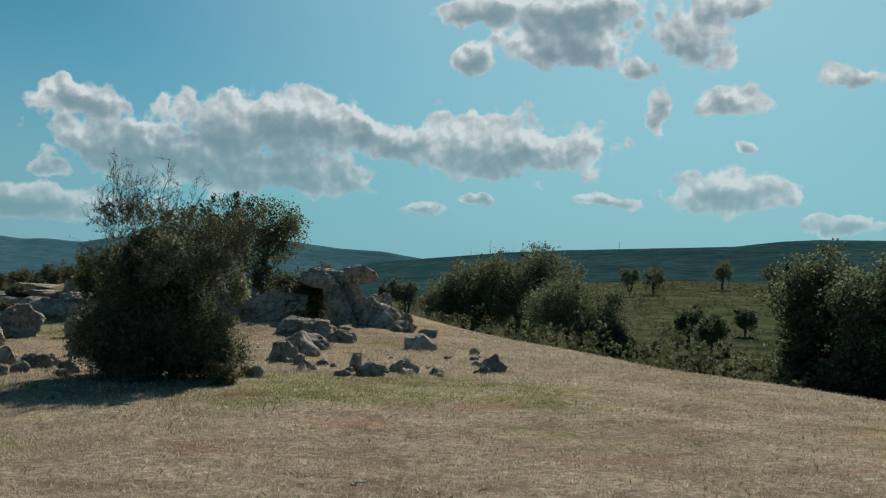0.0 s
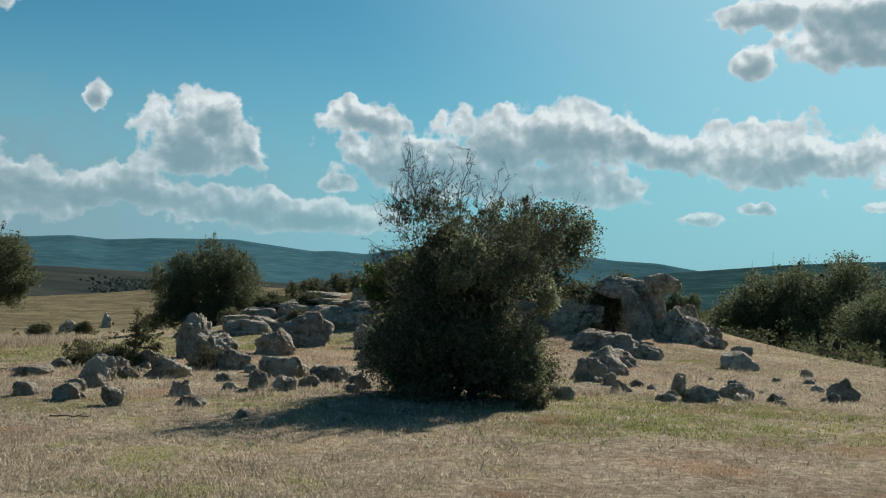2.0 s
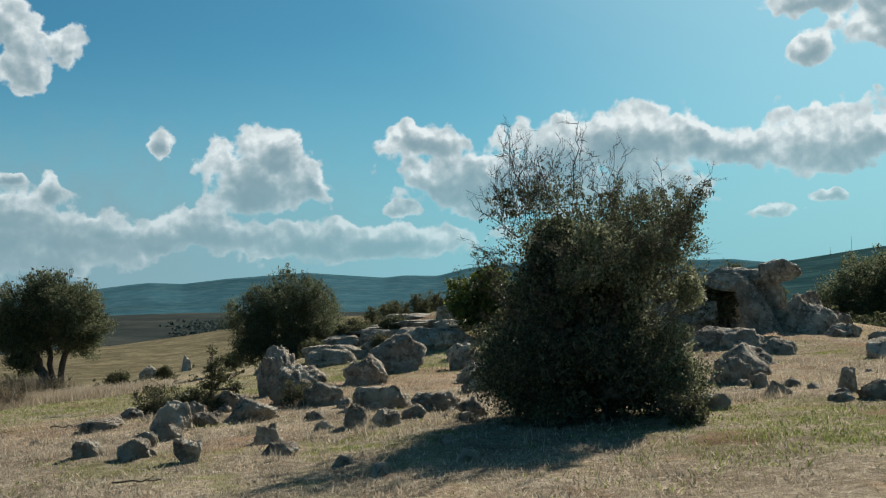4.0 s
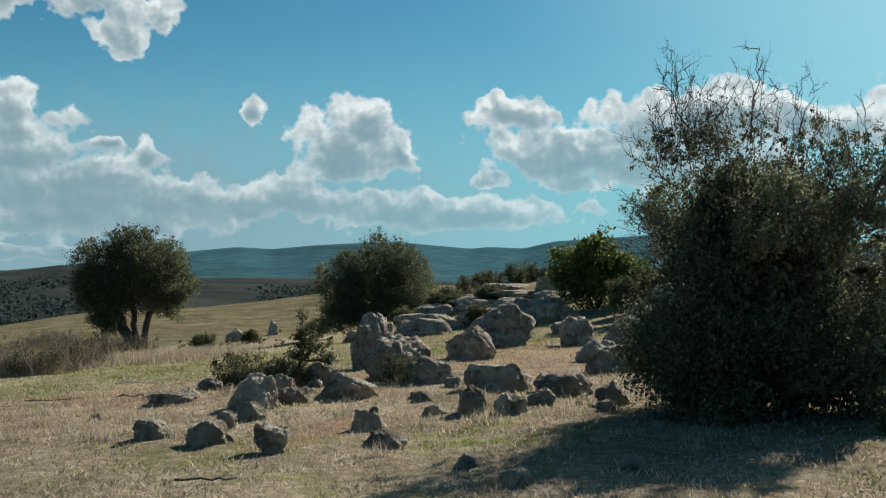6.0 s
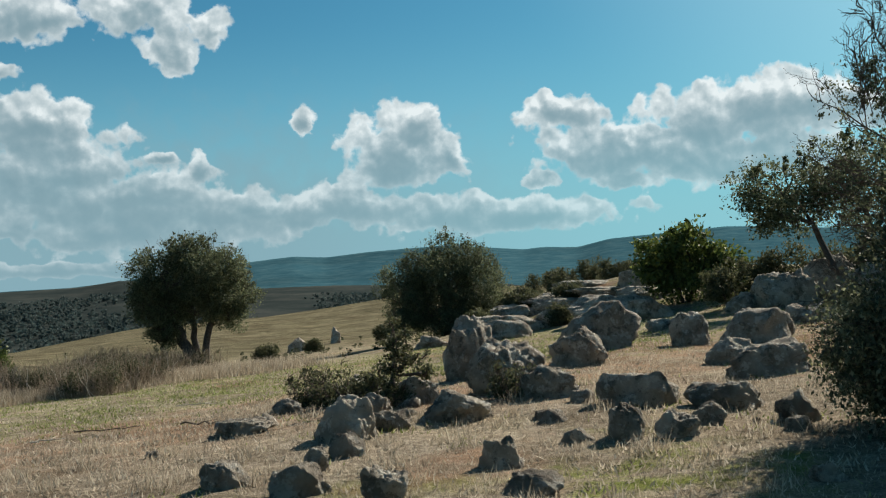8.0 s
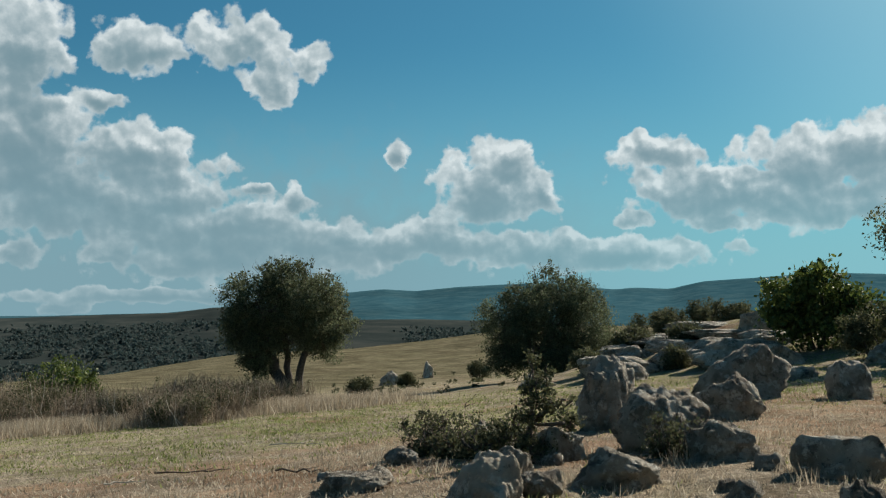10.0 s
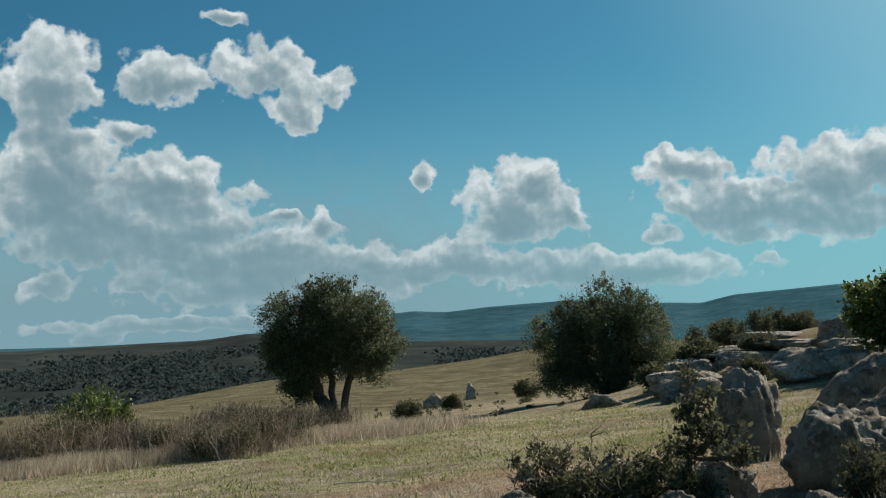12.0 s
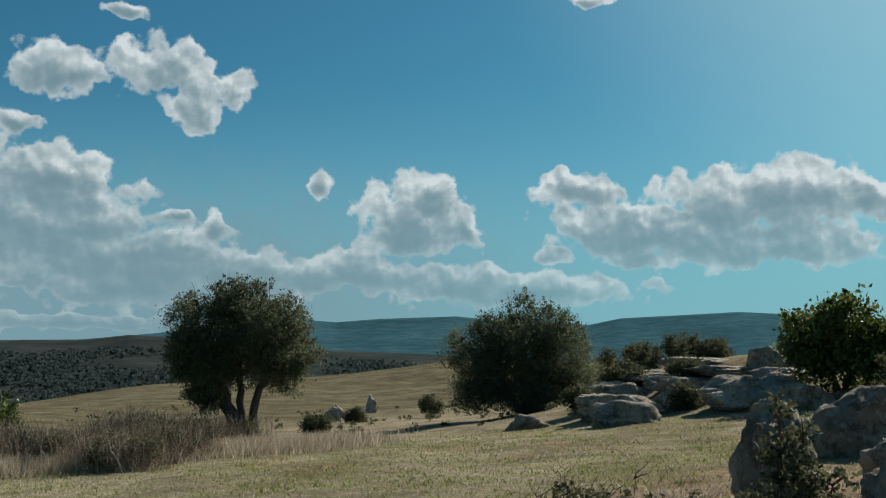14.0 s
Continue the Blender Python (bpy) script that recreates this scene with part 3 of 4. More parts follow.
# ---- stones
def stone_mesh(name, w, d, h, seed, detail=4, shape=""):
    """A weathered field stone: a worn block, wedge or slab cut by planes, with cracks and pits."""
    rng = np.random.default_rng(seed)
    shape = shape or ("block" if h > 0.72 * w else "slab" if h < 0.36 * w else "wedge")
    bm = bmesh.new()
    bmesh.ops.create_icosphere(bm, subdivisions=detail, radius=1.0)
    e = {"block": 3.0, "wedge": 2.5, "slab": 2.8}[shape]
    cuts = []
    for _ in range(11):
        n = rng.normal(size=3) * (1, 1, 0.8)
        n /= np.linalg.norm(n)
        cuts.append((Vector(n), 0.62 + 0.36 * rng.random()))
    lean_to = {"block": 0.35, "wedge": 0.45, "slab": 0.16}[shape]
    a = rng.random() * 6.28
    cuts.append((Vector((math.cos(a) * lean_to, math.sin(a) * lean_to * 0.5, 1)).normalized(), 0.6 + 0.15 * rng.random()))
    if shape == "wedge":
        cuts.append((Vector((-math.cos(a) * 1.2, 0.3 * rng.normal(), 1)).normalized(), 0.62 + 0.15 * rng.random()))
    off = Vector(rng.random(3) * 40)
    for v in bm.verts:
        p = v.co.normalized()
        p = p * (abs(p.x) ** e + abs(p.y) ** e + abs(p.z) ** e) ** (-1 / e)
        for n, c in cuts:
            over = p.dot(n) - c
            if over > -0.06:
                p = p - n * (over * 0.9 if over > 0.06 else (over + 0.06) ** 2 * 3.75)
        q = p * 1.2 + off
        crack = max(0.0, 1 - abs(noise.noise(q * 1.9)) * 9)
        pit = max(0.0, noise.noise(q * 5.5) - 0.18)
        bed = max(0.0, 1 - abs(math.sin(q.z * 5.0 + 1.4 * noise.noise(q * 1.1))) * 5)
        v.co = p * (1 + 0.30 * noise.fractal(q, 0.85, 2.1, 4) - 0.07 * crack - 0.2 * pit - 0.03 * bed + 0.035 * noise.noise(q * 11) + 0.018 * noise.noise(q * 23))
    lo, hi = min(v.co.z for v in bm.verts), max(v.co.z for v in bm.verts)
    half = [max(abs(v.co[i]) for v in bm.verts) for i in range(2)]
    for v in bm.verts:
        z = (v.co.z - lo) / (hi - lo)
        wide = 1.1 - {"block": 0.2, "wedge": 0.3, "slab": 0.22}[shape] * z * z
        v.co = Vector((v.co.x / half[0] * w / 2 * wide, v.co.y / half[1] * d / 2 * wide, (z * 1.62 - 0.62) * h))
    for f in bm.faces:
        f.smooth = True
    me = bpy.data.meshes.new(name)
    bm.to_mesh(me)
    bm.free()
    me.materials.append(ROCK)
    return me


def boulder(x, y, w, d, h, seed, turn=None, label="grey lichen-covered boulder half sunk in dry grass", name="boulder", detail=4, lift=0.0, tilt=0.0, shape=""):
    if math.hypot(x + 8, y - 13) < 13 and w > 0.3:
        detail = 5
    ob = new(name, stone_mesh(name, w * 1.06, d * 1.15, h * 0.95, seed, detail, shape))
    ob.location = (x, y, gz(x, y) + lift)
    ob.rotation_euler = (0, radians(tilt), radians(turn if turn is not None else -math.degrees(math.atan2(x + 4, y - 8))))
    return tagged(ob, label, "rock", "boulders in the pasture")


boulder(-9.98, 15.72, 0.39, 0.29, 0.21, 3)
boulder(-9.20, 15.47, 0.45, 0.34, 0.24, 4)
boulder(-8.45, 15.35, 0.33, 0.25, 0.27, 5)
boulder(-10.08, 17.65, 0.54, 0.40, 0.42, 6)
boulder(-9.66, 16.90, 0.33, 0.25, 0.20, 7)
boulder(-10.06, 18.41, 0.48, 0.36, 0.19, 8)
boulder(-12.16, 19.83, 0.35, 0.26, 0.17, 9)
boulder(-11.55, 18.17, 0.60, 0.45, 0.15, 10)
boulder(-13.39, 22.37, 0.25, 0.19, 0.18, 11)
boulder(-10.74, 20.32, 0.55, 0.45, 0.36, 12)
boulder(-11.75, 20.8, 0.6, 0.45, 0.34, 13)
boulder(-11.39, 23.3, 0.74, 0.6, 0.95, 14, shape="block", tilt=6)
boulder(-10.05, 21.45, 0.98, 0.75, 0.68, 54, shape="block")
boulder(-9.30, 20.85, 0.80, 0.6, 0.40, 16)
boulder(-8.23, 16.78, 0.34, 0.25, 0.25, 17)
boulder(-7.71, 16.07, 0.42, 0.32, 0.14, 18)
boulder(-8.03, 17.91, 0.29, 0.22, 0.12, 19)
boulder(-10.44, 25.4, 0.98, 0.7, 0.66, 20)
boulder(-11.3, 29.05, 1.62, 1.0, 0.98, 21, shape="block")
boulder(-17.50, 39.61, 1.68, 1.26, 0.62, 22)
boulder(-9.56, 29.3, 0.80, 0.6, 0.66, 23)
boulder(-8.11, 25.10, 0.73, 0.55, 0.40, 24)
boulder(-9.08, 32.33, 0.66, 0.49, 0.49, 25)
boulder(-8.10, 20.25, 0.90, 0.60, 0.36, 26)
boulder(-7.22, 20.08, 0.76, 0.55, 0.28, 27)
boulder(-7.66, 18.02, 0.34, 0.30, 0.32, 28)
boulder(-7.22, 18.05, 0.38, 0.32, 0.24, 29)
boulder(-7.12, 18.85, 0.34, 0.28, 0.20, 33)
boulder(-5.88, 16.47, 0.23, 0.17, 0.13, 30)
boulder(-20.6, 41.0, 1.15, 0.6, 0.42, 31)
boulder(-43.24, 72.94, 0.72, 0.54, 1.16, 32)
boulder(-39.61, 62.51, 1.16, 0.87, 0.85, 33)
boulder(-4.09, 31.99, 1.22, 0.91, 0.54, 34)
boulder(-3.23, 25.36, 0.99, 0.75, 0.60, 35)
boulder(-3.43, 23.50, 0.36, 0.27, 0.39, 36)
boulder(-2.69, 30.37, 0.84, 0.63, 0.39, 37)
boulder(-2.78, 22.21, 0.30, 0.23, 0.23, 38)
boulder(-1.58, 21.25, 0.28, 0.21, 0.37, 39)
boulder(-1.20, 20.09, 0.63, 0.47, 0.27, 40)
boulder(-0.64, 21.63, 0.61, 0.46, 0.31, 41)
boulder(1.17, 22.92, 0.58, 0.44, 0.41, 42)
boulder(-0.55, 29.04, 0.99, 0.75, 0.43, 43)
boulder(0.94, 28.00, 0.29, 0.22, 0.17, 44)
boulder(-1.30, 33.87, 0.46, 0.34, 0.23, 45)
boulder(-1.71, 19.93, 0.34, 0.26, 0.13, 46)
boulder(-3.24, 19.37, 0.43, 0.32, 0.21, 47)
boulder(-3.15, 22.98, 0.48, 0.36, 0.43, 48)

# ---- plants
def lumps(lobes, seed, each=6, out_by=0.76, core=0.86):
    """Smaller swellings over the lobes of a crown, so that its outline is uneven."""
    rng = np.random.default_rng(seed + 500)
    out = [(x, y, z, rx * core, ry * core, rz * core) for x, y, z, rx, ry, rz in lobes]
    for x, y, z, rx, ry, rz in lobes:
        for _ in range(each):
            d = rng.normal(size=3)
            d[2] = d[2] * 0.8 + 0.15
            d /= np.linalg.norm(d)
            k = 0.24 + 0.2 * rng.random()
            out.append((x + d[0] * rx * out_by, y + d[1] * ry * out_by, z + d[2] * rz * out_by, rx * k, ry * k, rz * k))
    return out


def crown_tree(name, label, x, y, lobes, stems, count, size, leaf, seed, turn=0.0, clump=0.2, extra=40, up=0.3, category="tree", size_all=1.0, fork=0.0):
    """A tree or shrub: forked stems, limbs into each lobe, shoots that stand out of the outline, and leaves."""
    rng = np.random.default_rng(seed)
    ob = hub(name, x, y, gz(x, y) - 0.05, turn, size_all)
    trunk, shoots, tips = [], [], []
    ends = []
    for sx, sy, tx, ty, tz, r in stems:
        trunk += limb(rng, (sx, sy, fork - 0.1 if tz > fork + 0.3 else -0.1), (tx, ty, tz), r, r * 0.6, 6, 0.07)
        ends.append((np.array((tx, ty, tz)), r * 0.6))
    for lx, ly, lz, rx, ry, rz in lobes:
        e, r = min(ends, key=lambda q: np.linalg.norm(q[0] - (lx, ly, lz)))
        trunk += limb(rng, e, (lx, ly, lz), r * 0.75, 0.02, 5, 0.1)
        for _ in range(5):
            w = rng.normal(size=3)
            w[2] = abs(w[2]) * 0.7
            w /= np.linalg.norm(w)
            trunk += limb(rng, (lx, ly, lz - rz * 0.3), np.array((lx, ly, lz)) + w * (rx, ry, rz) * 0.85, r * 0.35, 0.008, 4, 0.2)
    lob = np.array(lobes, float)
    for _ in range(extra):
        l = lob[rng.integers(len(lob))]
        w = rng.normal(size=3)
        w[2] = abs(w[2]) + 0.5
        w /= np.linalg.norm(w)
        root = l[:3] + w * l[3:] * 0.75
        tip = l[:3] + w * l[3:] * (1.0 + up * 0.3 * rng.random()) + (0, 0, up * 0.45 * rng.random())
        shoots += limb(rng, root, tip, 0.010, 0.003, 3, 0.12)
        mid, reach = (root + tip) / 2, np.abs(tip - root) / 2
        tips.append((*mid, reach[0] * 0.8 + 0.03, reach[1] * 0.8 + 0.03, reach[2] * 0.85 + 0.03))
    child("trunk", tubes("trunk", trunk, BARK, 7), ob, "forked grey trunk and limbs")
    if shoots:
        child("shoot_fringe", tubes("shoot_fringe", shoots, TWIG, 4), ob, "thin upright shoots", "stuff")
    if tips:
        child("shoot_foliage", leaves("shoot_foliage", tips, 70 * len(tips), size * 0.85, leaf, seed + 2, 0.035, 0.95), ob, "upright leafy shoots", "stuff")
    child("crown", leaves("crown", lumps(lobes, seed, 12, 0.88, 0.74), count, size, leaf, seed + 1, clump), ob)
    return tagged(ob, label, category)


def thorn_bush(x, y):
    """The large half-bare thorn bush."""
    rng = np.random.default_rng(71)
    ob = hub("thorn_bush", x, y, gz(x, y) - 0.05)
    low = [(-0.15, 0, 0.75, 1.3, 1.2, 0.9), (0.95, -0.1, 0.45, 0.65, 0.75, 0.55), (-1.05, -0.1, 0.4, 0.6, 0.7, 0.45), (0.0, 0, 1.5, 0.95, 0.95, 0.7)]
    mid = [(-0.4, 0, 2.2, 0.75, 0.8, 0.6), (0.65, 0.1, 2.0, 0.75, 0.8, 0.55), (-0.6, 0, 2.8, 0.5, 0.5, 0.4), (1.2, 0.3, 2.3, 0.55, 0.6, 0.4)]
    wood, thorns = [], []
    for k in range(9):
        a = rng.random() * 6.28
        q = (0.9 * math.cos(a), 0.8 * math.sin(a), 1.6 + 0.6 * rng.random())
        wood += limb(rng, (0.25 * math.cos(a), 0.2 * math.sin(a), -0.1), q, 0.06, 0.025, 6, 0.2)
    for k in range(85):
        px = -1.15 + 2.75 * rng.random()
        h = 1.9 + 0.55 * rng.random() + (0.45 if px < 0.3 else 0.05)
        w = np.array([0.18 * px + rng.normal() * 0.28, rng.normal() * 0.3, 1.0])
        thorns += twigs(rng, (px, rng.normal() * 0.45, h), w, 0.45 + 0.5 * rng.random(), 0.0065, 2)
    for k in range(210):
        a = rng.random() * 6.28
        px, py, pz = 1.2 * math.cos(a), 1.1 * math.sin(a), 0.3 + 1.9 * rng.random()
        thorns += twigs(rng, (px, py, pz), (math.cos(a), math.sin(a), 0.7 * rng.random()), 0.35 + 0.45 * rng.random(), 0.006, 1)
    # the lone shoots that stand out of the crown
    thorns += twigs(rng, (-0.95, -0.1, 2.35), (-1.0, 0, 0.62), 0.75, 0.010, 1)
    thorns += twigs(rng, (-0.1, 0, 2.8), (0.12, 0, 1), 1.0, 0.011, 2)
    thorns += twigs(rng, (-0.75, 0, 2.8), (-0.45, 0, 0.8), 0.8, 0.012, 2)
    thorns += twigs(rng, (1.3, 0.1, 2.3), (0.55, 0, 0.75), 0.8, 0.012, 2)
    buds = [(*((np.asarray(a) + np.asarray(b)) / 2), 0.05, 0.05, 0.05) for a, b, *_ in thorns if 1.7 < b[2] < 2.95 and rng.random() < 0.5]
    child("twig_foliage", leaves("twig_foliage", buds, 17000, 0.026, LEAF_BUSH, 77, 0.03, 0.95), ob, "tiny leaves along the bare twigs", "stuff")
    child("branch_tangle", tubes("branch_tangle", wood, BARK, 6), ob, "dark crowded stems", "stuff")
    child("twig_tangle", tubes("twig_tangle", thorns, TWIG, 4), ob, "bare thorny brown twigs", "stuff")
    core = [(-0.1, 0, 0.75, 0.95, 0.85, 0.7), (0.6, 0, 0.5, 0.55, 0.55, 0.45), (-0.75, 0, 0.45, 0.45, 0.45, 0.4), (0, 0, 1.5, 0.75, 0.7, 0.6), (-0.35, 0, 2.1, 0.42, 0.42, 0.4), (0.6, 0, 1.9, 0.42, 0.42, 0.35)]
    child("inner_foliage", leaves("inner_foliage", core, 36000, 0.085, LEAF_BUSH, 74, 0.12, 1.0), ob, "dense dark inner leaves")
    child("lower_foliage", leaves("lower_foliage", lumps(low, 70, 14, 0.95, 0.72), 90000, 0.042, LEAF_BUSH, 72, 0.11, 0.6), ob, "dense dark green leaves")
    # patches where the crown looks sunlit, painted with the paler leaf colour
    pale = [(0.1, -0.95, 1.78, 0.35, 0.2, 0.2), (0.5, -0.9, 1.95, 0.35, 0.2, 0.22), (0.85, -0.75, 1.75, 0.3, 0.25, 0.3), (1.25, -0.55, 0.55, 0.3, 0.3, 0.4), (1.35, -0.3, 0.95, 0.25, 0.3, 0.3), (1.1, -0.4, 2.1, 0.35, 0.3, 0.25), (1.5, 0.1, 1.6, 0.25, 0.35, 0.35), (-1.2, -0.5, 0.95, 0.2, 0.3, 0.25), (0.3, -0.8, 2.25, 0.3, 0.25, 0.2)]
    child("pale_foliage", leaves("pale_foliage", lumps(pale, 76, 3), 17000, 0.044, LEAF_SUNLIT, 75, 0.06, 0.8), ob, "thorn leaves in a paler colour painted as sunlit")
    child("upper_foliage", leaves("upper_foliage", mid, 14000, 0.034, LEAF_BUSH, 73, 0.15, 0.95), ob, "sparse small leaves")
    ob.scale = (0.85, 0.87, 1.0)
    return tagged(ob, "large half-bare thorn bush with dense dark foliage below", "bush")


thorn_bush(-4.75, 18.7)
crown_tree("oak_tree", "small evergreen oak with a forked trunk on the grass edge", -28.46, 39.05,
           [(-0.95, 0, 3.25, 1.25, 1.3, 1.15), (0.6, 0, 3.3, 1.3, 1.35, 1.2), (-0.2, 0.2, 3.7, 1.3, 1.3, 0.95), (1.3, 0, 2.7, 0.8, 0.9, 0.85), (-1.0, 0, 1.75, 0.65, 0.7, 0.55), (-1.5, 0, 2.6, 0.6, 0.8, 0.7), (0.1, 0, 2.3, 1.1, 1.0, 0.8), (-0.75, 0, 2.2, 0.8, 0.8, 0.7), (-1.05, 0.1, 1.35, 0.45, 0.5, 0.4), (1.1, 0, 2.0, 0.7, 0.7, 0.6)],
           [(0.0, 0, -0.6, 0, 1.75, 0.24), (0.2, 0.05, 0.55, 0.1, 1.9, 0.16), (0.05, 0.08, -0.1, 0.1, 1.9, 0.15), (0.08, 0, 0.06, 0, 0.55, 0.36)], 115000, 0.058, LEAF_OAK, 11, 35, 0.12, 240, 0.7, size_all=1.0, fork=0.2)
crown_tree("oak_shrub", "broad dark evergreen oak bush with foliage to the ground", -24.5, 50.6,
           [(-1.6, 0, 1.8, 1.25, 1.5, 1.4), (0, 0, 2.5, 1.6, 1.7, 1.7), (1.5, 0, 1.9, 1.2, 1.5, 1.4), (0.9, 0.2, 2.9, 1.1, 1.2, 1.0), (-0.9, 0, 2.7, 1.1, 1.1, 1.0), (2.0, 0, 1.0, 0.7, 0.9, 0.9), (-0.5, -0.5, 1.1, 1.9, 1.4, 0.9), (-1.5, -0.4, 0.65, 0.9, 1.0, 0.65), (1.3, -0.4, 0.65, 1.0, 1.0, 0.65), (0, -0.8, 0.6, 1.2, 0.9, 0.6)],
           [(0, 0, -0.9, 0, 1.5, 0.16), (0.2, 0, 0.8, 0, 1.5, 0.16), (0.1, 0, 0.1, 0.2, 1.8, 0.15)], 115000, 0.064, LEAF_OAK, 21, 24, 0.15, 280, 0.9, size_all=0.98)
crown_tree("fig_tree", "low bright green fig tree at the edge of the rocks", -12.9, 43.4,
           [(-0.6, 0, 1.6, 1.0, 1.0, 0.9), (0.5, 0, 1.7, 1.1, 1.1, 1.0), (0, 0, 2.2, 0.9, 0.9, 0.75), (1.3, 0, 1.0, 0.8, 0.9, 0.8), (-0.9, 0, 0.9, 0.7, 0.8, 0.8), (0.2, 0, 0.8, 1.2, 1.1, 0.8)],
           [(0, 0, -0.4, 0, 1.0, 0.09), (0.1, 0, 0.5, 0, 1.1, 0.09)], 12000, 0.16, LEAF_FRUIT, 31, 15, 0.2, 20, size_all=0.86)

def ledge(x, y, w, h, seed, tilt=0.0):
    return boulder(x, y, w, w * 0.62, h, seed, label="long weathered rock ledge at the edge of the outcrop", name="rock_ledge", detail=5, tilt=tilt, shape="slab")


def sheet(x, y, w, h, seed, tilt=0.0):
    """A flat bare sheet of rock that lies on the outcrop."""
    return boulder(x, y, w, w * 0.75, h, seed, label="flat bare sheet of brown rock on the outcrop", name="rock_sheet", detail=5, tilt=tilt * 0.5, shape="slab", lift=-0.09)


def mound_stone(x, y, w, h, seed, tilt=0.0, lift=0.0, shape=""):
    return boulder(x, y, w, w * 0.7, h, seed, lift=lift, label="large upright stone of a ruined stone mound", name="mound_stone", detail=5, tilt=tilt, shape=shape)


def scrub(x, y, w, h, seed, leaf=None, name="shrub", label="low dark green shrub on the dry slope"):
    """A low rounded shrub."""
    rng = np.random.default_rng(seed)
    ob = hub(name, x, y, gz(x, y) - 0.03, rng.random() * 360)
    r = w / 2
    lob = [(0, 0, h * 0.5, r * 0.75, r * 0.75, h * 0.48)]
    for _ in range(4):
        a = rng.random() * 6.28
        lob.append((r * 0.5 * math.cos(a), r * 0.5 * math.sin(a), h * (0.3 + 0.3 * rng.random()), r * 0.5, r * 0.5, h * 0.34))
    stems = []
    for lx, ly, lz, *_ in lob:
        stems += limb(rng, (lx * 0.2, ly * 0.2, -0.05), (lx, ly, lz), 0.03, 0.01, 4)
    child("stem_cluster", tubes("stem_cluster", stems, BARK, 5), ob)
    child("foliage", leaves("foliage", lumps(lob, seed, 4), int(2200 + 1800 * w), 0.06 + 0.012 * w, leaf or LEAF_SCRUB, seed, 0.1), ob)
    return tagged(ob, label, "shrub", "shrubs on the slope")


def dry_scrub(x, y, w, h, seed):
    """A thicket of dry stalks with some green in it."""
    rng = np.random.default_rng(seed)
    ob = hub("dry_thicket", x, y, gz(x, y) - 0.03)
    stalks = []
    for _ in range(240):
        px, py = (rng.random() - 0.5) * w * 1.3, (rng.random() - 0.5) * w
        top = np.array([px + rng.normal() * 0.16, py + rng.normal() * 0.16, h * (0.45 + 0.45 * rng.random())])
        stalks += limb(rng, (px, py, -0.02), top, 0.008, 0.003, 3, 0.2)
    child("stalk_tangle", tubes("stalk_tangle", stalks, STALK, 4), ob, "dry brown stalks", "stuff")
    pale = []
    for _ in range(13):
        px, py = (rng.random() - 0.5) * w * 1.3, (rng.random() - 0.6) * w
        pale += limb(rng, (px, py, -0.02), (px + rng.normal() * 0.2, py + rng.normal() * 0.15, h * (0.4 + 0.4 * rng.random())), 0.013, 0.006, 4, 0.12)
    child("pale_stalk_tangle", tubes("pale_stalk_tangle", pale, STRAW, 5), ob, "bleached leaning stalks", "stuff")
    r = w / 2
    lob = [((rng.random() - 0.5) * w * 0.8, (rng.random() - 0.5) * w * 0.6, h * (0.25 + 0.3 * rng.random()), r * 0.4, r * 0.4, h * 0.22) for _ in range(5)]
    child("dry_foliage", leaves("dry_foliage", lob, 2600, 0.045, LEAF_DRY, seed, 0.14, 0.9), ob, "brown withered leaves")
    child("foliage", leaves("foliage", lumps(lob[:3], seed, 3), 3400, 0.05, LEAF_SCRUB, seed + 1, 0.12, 0.8), ob)
    return tagged(ob, "thicket of dry stalks and brown shrubs along the grass", "shrub", "dry thicket along the pasture")


def bramble(x, y, w, h, seed):
    """Arching thorny stems with sparse leaves, among the stones."""
    rng = np.random.default_rng(seed)
    ob = hub("bramble", x, y, gz(x, y) - 0.02)
    canes, lob = [], []
    for _ in range(20):
        a = rng.random() * 6.28
        k = 0.25 + 0.75 * rng.random()
        tip = np.array([w * 0.5 * math.cos(a) * k, w * 0.4 * math.sin(a) * k, h * (0.35 + 0.65 * rng.random())])
        canes += twigs(rng, (tip[0] * 0.3, tip[1] * 0.3, 0), tip * (0.7, 0.7, 1.1), float(np.linalg.norm(tip)) * 0.95, 0.008, 1)
        lob.append((tip[0] * 0.75, tip[1] * 0.75, tip[2] * 0.82, w * 0.09, w * 0.09, h * 0.12))
        lob.append((tip[0] * 0.4, tip[1] * 0.4, h * 0.16, w * 0.14, w * 0.14, h * 0.15))
    child("cane_tangle", tubes("cane_tangle", canes, TWIG, 4), ob, "thin thorny brown canes", "stuff")
    child("foliage", leaves("foliage", lob, int(1500 + 1500 * w), 0.036, LEAF_SCRUB, seed, 0.045, 0.9), ob)
    return tagged(ob, "straggling bramble bush between the stones", "shrub", "brambles among the stones")


